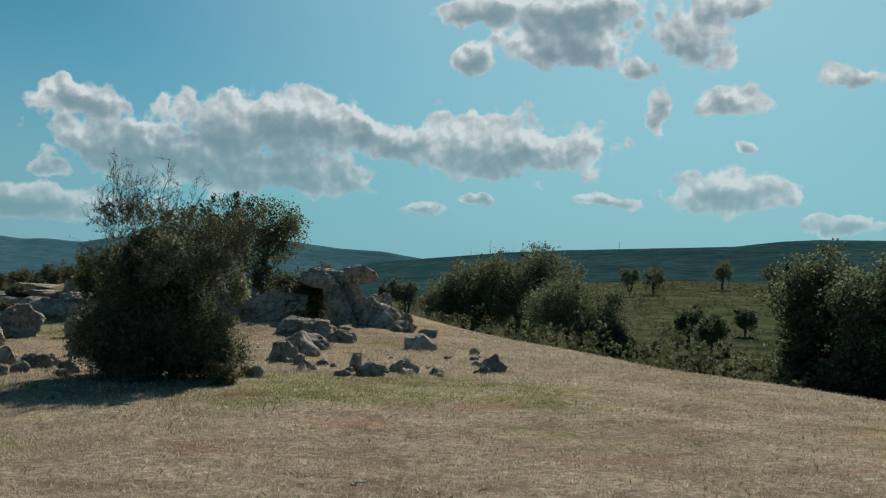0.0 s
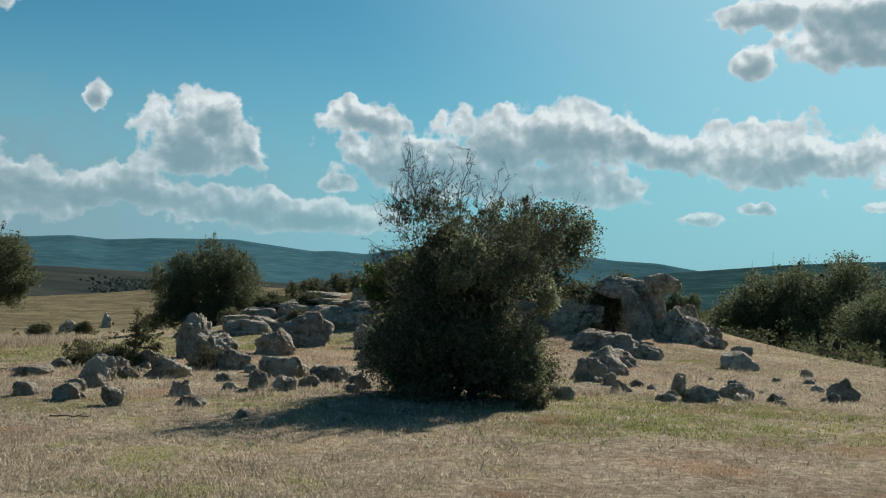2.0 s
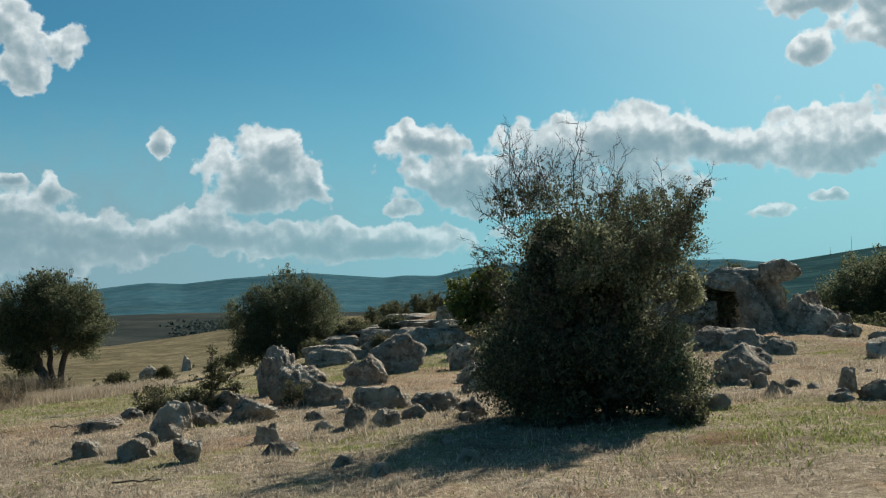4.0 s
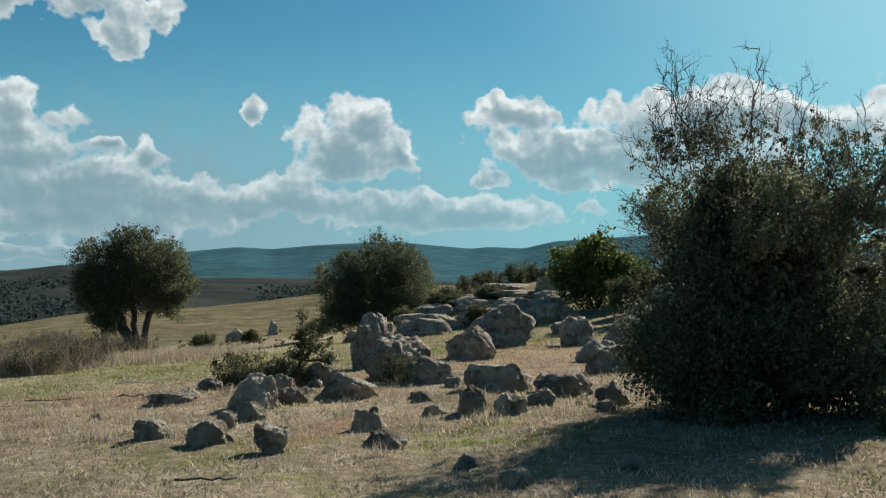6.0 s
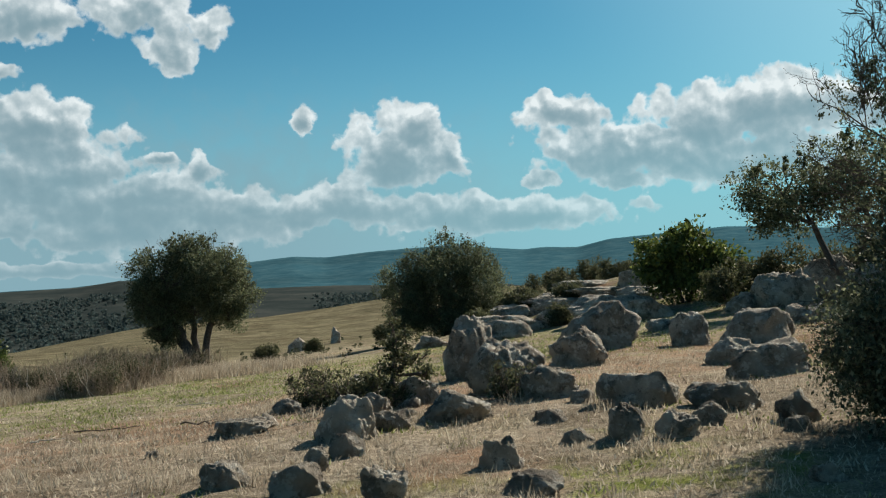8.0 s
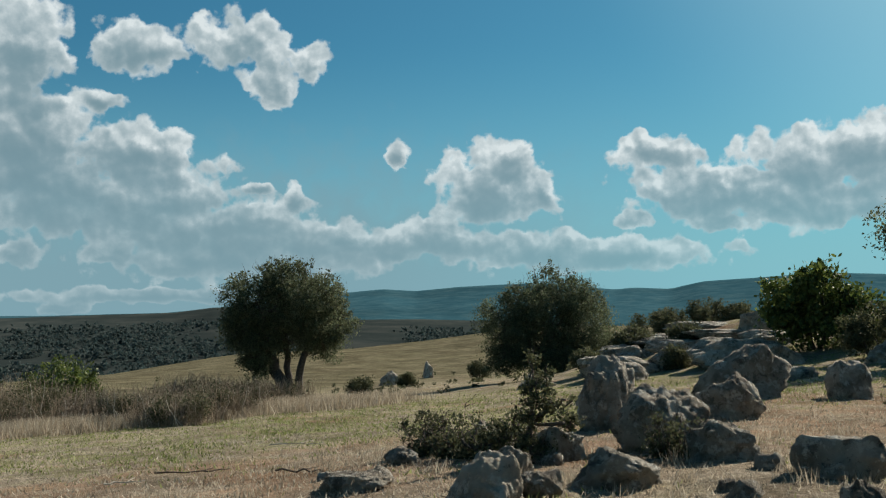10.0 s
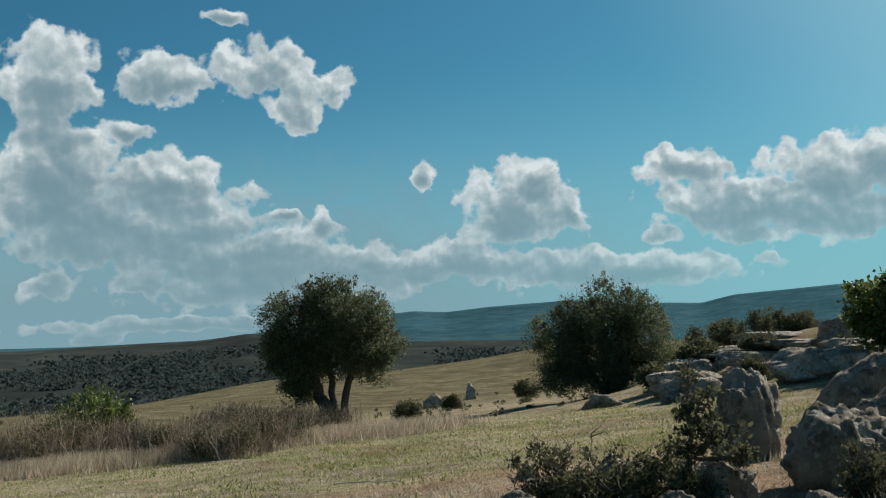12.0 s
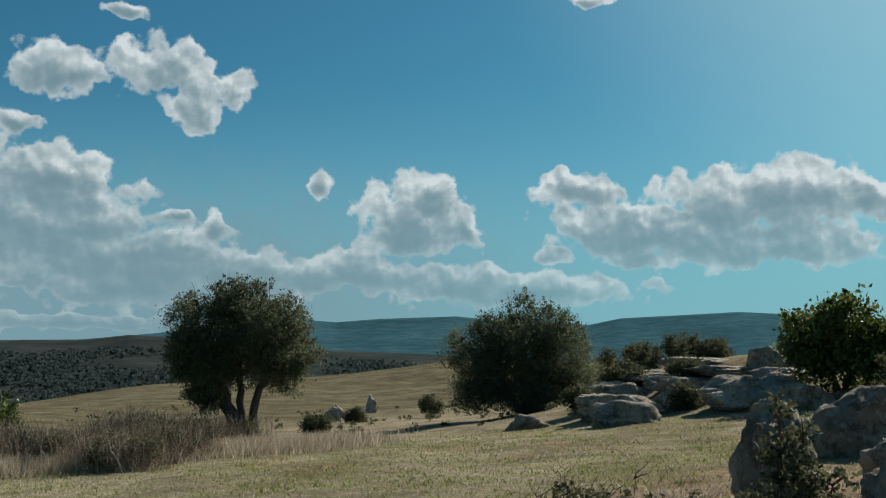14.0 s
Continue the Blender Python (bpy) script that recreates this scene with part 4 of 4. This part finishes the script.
def far_oak(x, y, w, h, seed):
    """An evergreen oak of the valley and its slopes."""
    rng = np.random.default_rng(seed)
    r = w / 2
    lobes = [(0, 0, h * 0.66, r * 0.7, r * 0.7, h * 0.3)]
    for k in range(7):
        a = k * 0.9 + rng.random() * 0.6
        lobes.append((r * 0.58 * math.cos(a), r * 0.58 * math.sin(a), h * (0.38 + 0.34 * rng.random()), r * 0.48, r * 0.48, h * 0.24))
        if math.hypot(x, y) < 45:
            lobes.append((r * 0.5 * math.cos(a + 0.4), r * 0.5 * math.sin(a + 0.4), h * 0.2, r * 0.42, r * 0.42, h * 0.2))
    stems = [(0, 0, r * 0.25, 0, h * 0.4, 0.04 * h), (0.1, 0, -r * 0.2, 0.1, h * 0.45, 0.035 * h)]
    near = math.hypot(x, y) < 70
    return crown_tree("oak_tree", "dark evergreen oak beyond the edge of the pasture", x, y, lobes, stems, 42000 if near else 36000 if y < 100 else 6000, 0.1 if near else 0.14 if y < 100 else 0.22, LEAF_OAK, seed, rng.random() * 360, 0.14 * (1 + w / 10), 10)




ledge(-18.4, 41.8, 2.5, 0.7, 201, 4)
ledge(-16.9, 42.9, 1.7, 0.62, 202)
ledge(-14.95, 41.9, 3.1, 0.86, 203, -3)
ledge(-13.5, 41.0, 1.8, 0.6, 204, 4)
ledge(-17.2, 44.6, 2.4, 0.4, 205, -3)
ledge(-14.4, 44.6, 2.2, 0.4, 206)
ledge(-19.2, 45.0, 2.0, 0.5, 207, 3)
ledge(-16.0, 53.0, 2.0, 0.5, 208)
ledge(-18.0, 50.9, 2.2, 0.6, 209)
sheet(-18.4, 46.4, 2.6, 0.2, 220, -4)
sheet(-15.9, 45.6, 3.2, 0.22, 221, 3)
sheet(-17.2, 47.6, 2.8, 0.2, 222)
boulder(-15.1, 45.9, 1.25, 0.9, 0.58, 226)
sheet(-14.2, 46.6, 2.4, 0.2, 223, 5)
sheet(-18.9, 48.6, 2.2, 0.3, 225)


scrub(-29.43, 44.59, 1.12, 0.91, 300)
scrub(-36.48, 59.24, 1.13, 0.78, 301)
scrub(-35.19, 64.77, 1.31, 1.28, 302)
scrub(-22.52, 59.82, 2.01, 1.70, 303)
scrub(-21.01, 61.21, 1.56, 1.76, 304)
scrub(-19.95, 62.56, 1.59, 1.57, 305)
scrub(-24.89, 61.89, 1.13, 2.43, 306)
scrub(-19.27, 46.10, 1.96, 0.8, 307)
scrub(-21.10, 59.35, 1.36, 1.62, 308)
scrub(-20.15, 61.83, 1.93, 1.43, 309)
scrub(-22.19, 58.07, 1.57, 1.59, 310)
scrub(-20.57, 49.89, 1.57, 1.0, 311)

scrub(-34.46, 34.98, 2.88, 2.28, 330, LEAF_FRUIT)
dry_scrub(-28.91, 32.33, 1.80, 1.20, 331)
dry_scrub(-26.79, 31.93, 1.62, 1.20, 332)
dry_scrub(-26.51, 33.32, 1.43, 1.26, 333)
dry_scrub(-27.32, 35.95, 1.51, 1.19, 334)
dry_scrub(-32.87, 31.75, 1.94, 1.55, 335)
dry_scrub(-25.40, 30.82, 1.45, 1.07, 336)
dry_scrub(-26.59, 33.72, 1.58, 0.99, 337)
dry_scrub(-29.45, 38.06, 1.91, 1.20, 338)
dry_scrub(-31.39, 30.94, 2.35, 1.88, 339)
dry_scrub(-28.08, 34.29, 1.63, 1.49, 340)
dry_scrub(-27.59, 35.72, 1.37, 1.08, 341)
for k in range(14):
    along = k / 13
    dry_scrub(-27.6 - 8.2 * along + 0.7 * math.sin(k * 2.3), 36.8 - 5.6 * along + 0.9 * math.sin(k * 1.7 + 1), 1.5 + 0.4 * math.sin(k * 3.1), 1.15 + 0.3 * math.sin(k * 4.7), 360 + k)

bramble(-11.46, 20.12, 0.52, 0.24, 355)

far_oak(2.10, 83.97, 6.5, 7.2, 400)
far_oak(6.25, 81.76, 8.0, 8.7, 401)
far_oak(7.73, 61.52, 5.75, 4.99, 402)
far_oak(11.3, 32.6, 3.2, 4.5, 403)
far_oak(12.2, 29.2, 3.4, 4.7, 404)
far_oak(28.81, 126.77, 3.35, 4.79, 405)
far_oak(28.91, 116.47, 3.71, 4.34, 406)
far_oak(40.26, 144.50, 3.09, 3.76, 407)
far_oak(9.42, 59.26, 1.55, 2.96, 408)
far_oak(-9.18, 189.78, 3.62, 8.12, 409)
far_oak(-5.82, 189.91, 4.11, 8.01, 410)
far_oak(43.97, 256.26, 5.36, 7.19, 411)
far_oak(50.34, 260.18, 6.15, 6.98, 412)
far_oak(74.48, 290.61, 5.57, 8.40, 413)
far_oak(86.26, 287.33, 6.18, 7.87, 414)

# the ruined stone mound: side stones, capstone, fallen blocks and the brush on it
mound_stone(-5.05, 36.1, 2.4, 1.2, 230, shape="wedge")
mound_stone(-6.6, 36.8, 1.9, 1.2, 241)
mound_stone(-3.1, 35.0, 0.8, 1.6, 231, -24)
mound_stone(-2.8, 35.75, 0.8, 1.75, 240, -8)
mound_stone(-2.65, 35.6, 1.05, 0.42, 233, -10, 1.5, "slab")
mound_stone(-3.75, 35.9, 1.6, 0.45, 239, 3, 1.25, "slab")
mound_stone(-3.95, 36.6, 1.2, 1.35, 242)
mound_stone(-2.05, 35.2, 1.7, 0.85, 234, 26, shape="wedge")
mound_stone(-2.0, 36.7, 0.9, 1.1, 236)
mound_stone(-1.35, 35.5, 0.9, 0.6, 235, 14)
mound_stone(-1.1, 34.3, 0.95, 0.35, 237)
mound_stone(-0.4, 33.2, 0.7, 0.25, 238)
scrub(-4.75, 36.4, 2.1, 1.85, 312)
scrub(-6.6, 38.2, 2.4, 2.3, 313)
scrub(-3.95, 36.35, 1.3, 2.0, 314)
bramble(-12.25, 20.45, 0.95, 0.52, 350)
crown_tree("thorn_sapling", "stunted leaning thorn tree among the boulders", -10.95, 20.0,
           [(-0.38, 0, 0.2, 0.24, 0.25, 0.16), (-0.1, 0.05, 0.28, 0.2, 0.2, 0.16), (0.12, 0, 0.5, 0.16, 0.16, 0.13), (0.34, 0, 0.6, 0.17, 0.15, 0.11), (0.1, 0, 0.76, 0.1, 0.1, 0.1), (0.42, 0.05, 0.4, 0.12, 0.12, 0.12), (0.1, 0, 0.16, 0.2, 0.2, 0.12)],
           [(-0.1, 0, 0.1, 0, 0.42, 0.035), (-0.1, 0, -0.3, 0.05, 0.2, 0.022)], 3000, 0.04, LEAF_SCRUB, 351, 26, 0.045, 16, 0.7)
bramble(-11.3, 20.35, 0.8, 0.4, 356)
bramble(-9.72, 20.75, 0.62, 0.5, 352)
bramble(-11.65, 20.1, 0.7, 0.35, 353)
bramble(-3.4, 17.6, 0.7, 0.4, 355)
mound_stone(-9.34, 39.49, 1.90, 1.08, 250)
mound_stone(-8.10, 40.67, 2.04, 1.36, 251)
mound_stone(-10.39, 39.59, 1.08, 0.55, 252)
boulder(-8.32, 29.07, 1.29, 1.29 * 0.8, 0.71, 270)
boulder(-8.09, 33.61, 0.98, 0.98 * 0.8, 0.42, 271)
boulder(-7.27, 23.25, 0.98, 0.75, 0.46, 272)
boulder(-6.43, 19.23, 0.42, 0.42 * 0.8, 0.29, 273)
boulder(-11.86, 36.05, 0.83, 0.83 * 0.8, 0.30, 274)
boulder(-3.54, 31.96, 1.36, 1.36 * 0.8, 0.50, 275)
boulder(-3.20, 27.77, 1.18, 1.18 * 0.8, 0.43, 276)
boulder(-3.22, 23.02, 0.61, 0.61 * 0.8, 0.24, 277)
boulder(-2.53, 21.11, 0.31, 0.31 * 0.8, 0.21, 278)
boulder(-9.53, 16.27, 0.20, 0.20 * 0.8, 0.19, 280)
boulder(-10.65, 19.18, 0.51, 0.51 * 0.8, 0.27, 281)
boulder(-9.68, 19.05, 0.76, 0.6, 0.33, 282)
scrub(-10.92, 40.74, 1.84, 1.57, 320)
scrub(-9.49, 41.47, 1.87, 1.81, 321)
scrub(-8.08, 41.65, 1.95, 1.64, 322)
scrub(-16.75, 42.3, 0.8, 0.75, 323)
scrub(-17.36, 45.2, 0.95, 0.7, 324)
scrub(-19.9, 43.4, 1.1, 0.9, 325)
crown_tree("oak_tree", "evergreen oak growing out of the stone mound", -7.6, 40.2,
           [(-1.7, 0, 3.1, 1.2, 1.2, 0.9), (-0.4, 0, 3.6, 1.2, 1.3, 0.95), (1.0, 0, 3.4, 1.2, 1.2, 0.85), (1.9, 0, 2.9, 0.9, 0.9, 0.7), (0.2, 0, 2.6, 1.4, 1.2, 0.8), (-1.5, 0, 2.3, 0.9, 0.9, 0.6), (-2.3, 0, 2.6, 0.6, 0.7, 0.5)],
           [(0, 0, 0.4, 0, 2.2, 0.15), (-0.2, 0, -1.0, 0, 2.1, 0.12), (0.1, 0, 1.2, 0, 2.3, 0.1)], 24000, 0.085, LEAF_OAK, 41, 0, 0.16, 50)


# ---- loose wood and masts
def dead_branch(x, y, length, turn, seed, mat):
    rng = np.random.default_rng(seed)
    segs = limb(rng, (-length / 2, 0, 0.02), (length / 2, 0, 0.03), 0.011, 0.006, 7, 0.09)
    segs += limb(rng, segs[3][1], (length * 0.32, 0.12, 0.05), 0.006, 0.003, 3, 0.1)
    ob = new("dead_branch", tubes("dead_branch", segs, mat, 6))
    ob.location, ob.rotation_euler = (x, y, gz(x, y) + 0.01), (0, 0, radians(turn))
    return tagged(ob, "bleached dead branch lying on the grass" if mat is STRAW else "dark broken branch lying on the grass", "branch", "dead wood on the grass")


dead_branch(-16.0, 23.2, 0.75, 40, 1, STRAW)
dead_branch(-14.9, 18.9, 0.4, 55, 2, STRAW)
dead_branch(-14.9, 19.9, 0.8, 48, 3, TWIG)
dead_branch(-13.2, 19.6, 0.5, 20, 4, TWIG)
dead_branch(-8.2, 14.0, 0.45, 25, 5, TWIG)
dead_branch(-0.6, 9.4, 0.25, 50, 6, STRAW)


def mast(x, y, h):
    ob = hub("mast", x, y, 0)
    z = 1.6 + 1460 * math.tan(radians(float(np.interp(math.degrees(math.atan2(x, y)), [p[0] for p in EAST_LINE], [p[1] for p in EAST_LINE])))) - 3
    ob.location.z = z
    child("pole", tubes("pole", [((0, 0, 0), (0, 0, h), 0.3, 0.15)], BARK, 6), ob)
    child("foot", tubes("foot", [((0, 0, -1), (0, 0, 1.2), 0.8, 0.4)], BARK, 6), ob)
    return tagged(ob, "thin mast standing on the wooded ridge", "mast", "masts on the ridge")


mast(37.4, 1461, 12)
mast(62.6, 1460, 21)
mast(106, 1458, 17)
mast(232, 1443, 13)


# ---- ground cover that nobody could count
def scrub_cover():
    rng = np.random.default_rng(90)
    lob = []
    while len(lob) < 2300:
        a, r = radians(-9 + 40 * rng.random()), 30 + 330 * rng.random() ** 1.6
        x, y = r * math.sin(a), r * math.cos(a)
        if 0.94 * x + 0.335 * y < 16.6:
            continue
        s = 0.35 + 0.75 * rng.random() ** 2 + r * 0.003
        lob.append((x, y, gz(x, y) + s * 0.35, s * 1.1, s * 1.1, s * 0.75))
    ob = new("valley_scrub", leaves("valley_scrub", lob, 240000, 0.17, LEAF_SCRUB, 91, 0.16, 0.6, -60.0))
    tagged(ob, "dense low green scrub filling the valley", "scrub", kind="stuff")
    lob = []
    for _ in range(150):
        a, r = radians(-56 + 36 * rng.random()), 48 + 42 * rng.random()
        x, y = r * math.sin(a), r * math.cos(a)
        s = 0.12 + 0.3 * rng.random() ** 2
        lob.append((x, y, gz(x, y) + s * 0.3, s * 1.3, s * 1.3, s * 0.7))
    ob = new("slope_scrub", leaves("slope_scrub", lob, 9000, 0.09, LEAF_SCRUB, 92, 0.06, 0.7, -60.0))
    tagged(ob, "scattered low tufts on the brown hillside", "scrub", kind="stuff")


def far_forest():
    """The woods on the slopes of the western plateau."""
    rng = np.random.default_rng(93)
    lob = []
    while len(lob) < 5600:
        a, u = -57 + 40 * rng.random(), 0.02 + 0.75 * rng.random()
        r = 420 + 880 * u
        x, y = r * math.sin(radians(a)), r * math.cos(radians(a))
        if noise.noise((x * 0.006, y * 0.006, 3.0)) < -0.22 + (0.7 * max(u - 0.5, 0) if a < -36.5 else 0):
            continue
        top = 1.6 + 1300 * math.tan(radians(float(np.interp(a, [p[0] for p in WEST_LINE], [p[1] for p in WEST_LINE]))))
        s = 2.2 + 2.6 * rng.random()
        lob.append((x, y, -38 + (top + 38) * u ** 1.25 + s * 0.4, s * 1.15, s * 1.15, s))
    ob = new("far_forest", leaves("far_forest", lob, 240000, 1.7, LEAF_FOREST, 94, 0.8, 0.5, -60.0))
    tagged(ob, "dark green forest on the slopes beyond the valley, haze in its leaf colour", "forest", kind="stuff")


def grass(name, label, count, mat, seed, height, green):
    """Short blades over the pasture, thicker in patches."""
    rng = np.random.default_rng(seed)
    m = count * 3
    far_start = rng.random(m) < 0.4
    d = 2.5 + 34 * rng.random(m) ** 1.25
    a = np.radians(np.where(far_start, -45 + 90 * rng.random(m), -75 + 105 * rng.random(m)))
    x = np.where(far_start, 0.0, -5.5) + d * np.sin(a)
    y = np.where(far_start, 0.0, 7.5) + d * np.cos(a)
    patchy = np.sin(x * 0.9 + 1.7 * np.sin(y * 0.6)) * np.sin(y * 0.8 + 1.3 * np.sin(x * 0.7)) + 0.6 * np.sin(x * 2.9 + y) * np.sin(y * 3.3 - x)
    bank = 0.85 * x - 0.526 * y + 40.8
    west = step(-bank, -18.5, -14) * step(bank, -6, 0) + 0.4 * step(y, 24, 30) * step(-x, 4, 8)
    foot = step(x, -4.5, -2.5) * step(-x, -3.5, -1.5) * step(y, 14.5, 16.5) * step(-y, -21.5, -19)
    want = np.clip(-0.08 + 0.28 * patchy + 0.5 * west + 0.8 * foot, 0, 1) if green else np.clip(0.75 - 0.3 * patchy - 0.55 * west - 0.45 * foot, 0.04, 1)
    keep = (rng.random(len(x)) < want) & (0.94 * x + 0.335 * y < 16.5)
    x, y, d = x[keep][:count], y[keep][:count], d[keep][:count]
    n = len(x)
    z = ground_z(x, y)
    h = height * (0.4 + rng.random(n)) * (1 + d * 0.01)
    t = rng.random(n) * 6.28
    w = (0.004 + 0.004 * rng.random(n)) * (1 + d * 0.04)
    lean = rng.normal(size=(n, 2)) * (h * 0.75)[:, None]
    v = np.empty((n, 3, 3))
    v[:, 0] = np.stack([x + np.cos(t) * w, y + np.sin(t) * w, z - 0.01], -1)
    v[:, 1] = np.stack([x - np.cos(t) * w, y - np.sin(t) * w, z - 0.01], -1)
    v[:, 2] = np.stack([x + lean[:, 0], y + lean[:, 1], z + h], -1)
    ob = new(name, mesh_from(name, v.reshape(-1, 3), np.arange(n * 3).reshape(-1, 3), mat))
    return tagged(ob, label, "grass", kind="stuff")


def bank_grass():
    """Taller dry grass along the western edge."""
    rng = np.random.default_rng(97)
    n = 52000
    u = rng.random(n)
    x = -31 + 6.5 * u + rng.normal(size=n) * 0.7
    y = 27.5 + 10.5 * u + rng.normal(size=n) * 0.9
    z = ground_z(x, y)
    h = 0.12 + 0.36 * rng.random(n) ** 1.5
    t = rng.random(n) * 6.28
    lean = rng.normal(size=(n, 2)) * (h * 0.35)[:, None]
    w = 0.006 + 0.006 * rng.random(n)
    v = np.empty((n, 3, 3))
    v[:, 0] = np.stack([x + np.cos(t) * w, y + np.sin(t) * w, z - 0.01], -1)
    v[:, 1] = np.stack([x - np.cos(t) * w, y - np.sin(t) * w, z - 0.01], -1)
    v[:, 2] = np.stack([x + lean[:, 0], y + lean[:, 1], z + h], -1)
    ob = new("tall_dry_grass", mesh_from("tall_dry_grass", v.reshape(-1, 3), np.arange(n * 3).reshape(-1, 3), BLADES))
    tagged(ob, "pale tall dry grass along the thicket", "grass", kind="stuff")


# small stones between the boulders
PEBBLES = [stone_mesh("stone", 0.2, 0.16, 0.09, 600 + k, 3) for k in range(5)]
rng = np.random.default_rng(61)
for k in range(46):
    u = rng.random()
    px = (-12.5 + 8 * rng.random()) if u < 0.55 else (-3.2 + 4.2 * rng.random())
    py = (14.5 + 7 * rng.random() - 0.35 * (px + 8)) if u < 0.55 else (20.5 + 7 * rng.random())
    s = 0.6 + 1.3 * rng.random()
    ob = new("stone", PEBBLES[k % 5])
    ob.location, ob.rotation_euler, ob.scale = (px, py, gz(px, py)), (0, 0, 6.28 * rng.random()), (s, s, s * 0.9)
    tagged(ob, "small grey stone lying in the dry grass", "rock", "small stones in the pasture")

def weed_tufts():
    """Taller dry weeds gathered in tufts between the stones."""
    rng = np.random.default_rng(98)
    k, each = 230, 34
    near = rng.random(k) < 0.7
    cx = np.where(near, -13.5 + 8.5 * rng.random(k), -4 + 5 * rng.random(k))
    cy = np.where(near, 15.5 + 9 * rng.random(k), 20.5 + 9 * rng.random(k))
    x = np.repeat(cx, each) + rng.normal(size=k * each) * 0.07
    y = np.repeat(cy, each) + rng.normal(size=k * each) * 0.07
    n = k * each
    z = ground_z(x, y)
    h = np.repeat(0.06 + 0.12 * rng.random(k), each) * (0.5 + 0.7 * rng.random(n))
    t = rng.random(n) * 6.28
    w = 0.003 + 0.003 * rng.random(n)
    lean = rng.normal(size=(n, 2)) * (h * 0.4)[:, None]
    v = np.empty((n, 3, 3))
    v[:, 0] = np.stack([x + np.cos(t) * w, y + np.sin(t) * w, z - 0.01], -1)
    v[:, 1] = np.stack([x - np.cos(t) * w, y - np.sin(t) * w, z - 0.01], -1)
    v[:, 2] = np.stack([x + lean[:, 0], y + lean[:, 1], z + h], -1)
    ob = new("weed_tufts", mesh_from("weed_tufts", v.reshape(-1, 3), np.arange(n * 3).reshape(-1, 3), BLADES))
    tagged(ob, "dry weed tufts growing between the stones", "grass", kind="stuff")


scrub_cover()
far_forest()
weed_tufts()
grass("dry_grass", "short dry straw-coloured pasture grass", 150000, BLADES, 95, 0.032, False)
grass("green_grass", "patches of short green grass", 100000, BLADES_GREEN, 96, 0.034, True)
bank_grass()
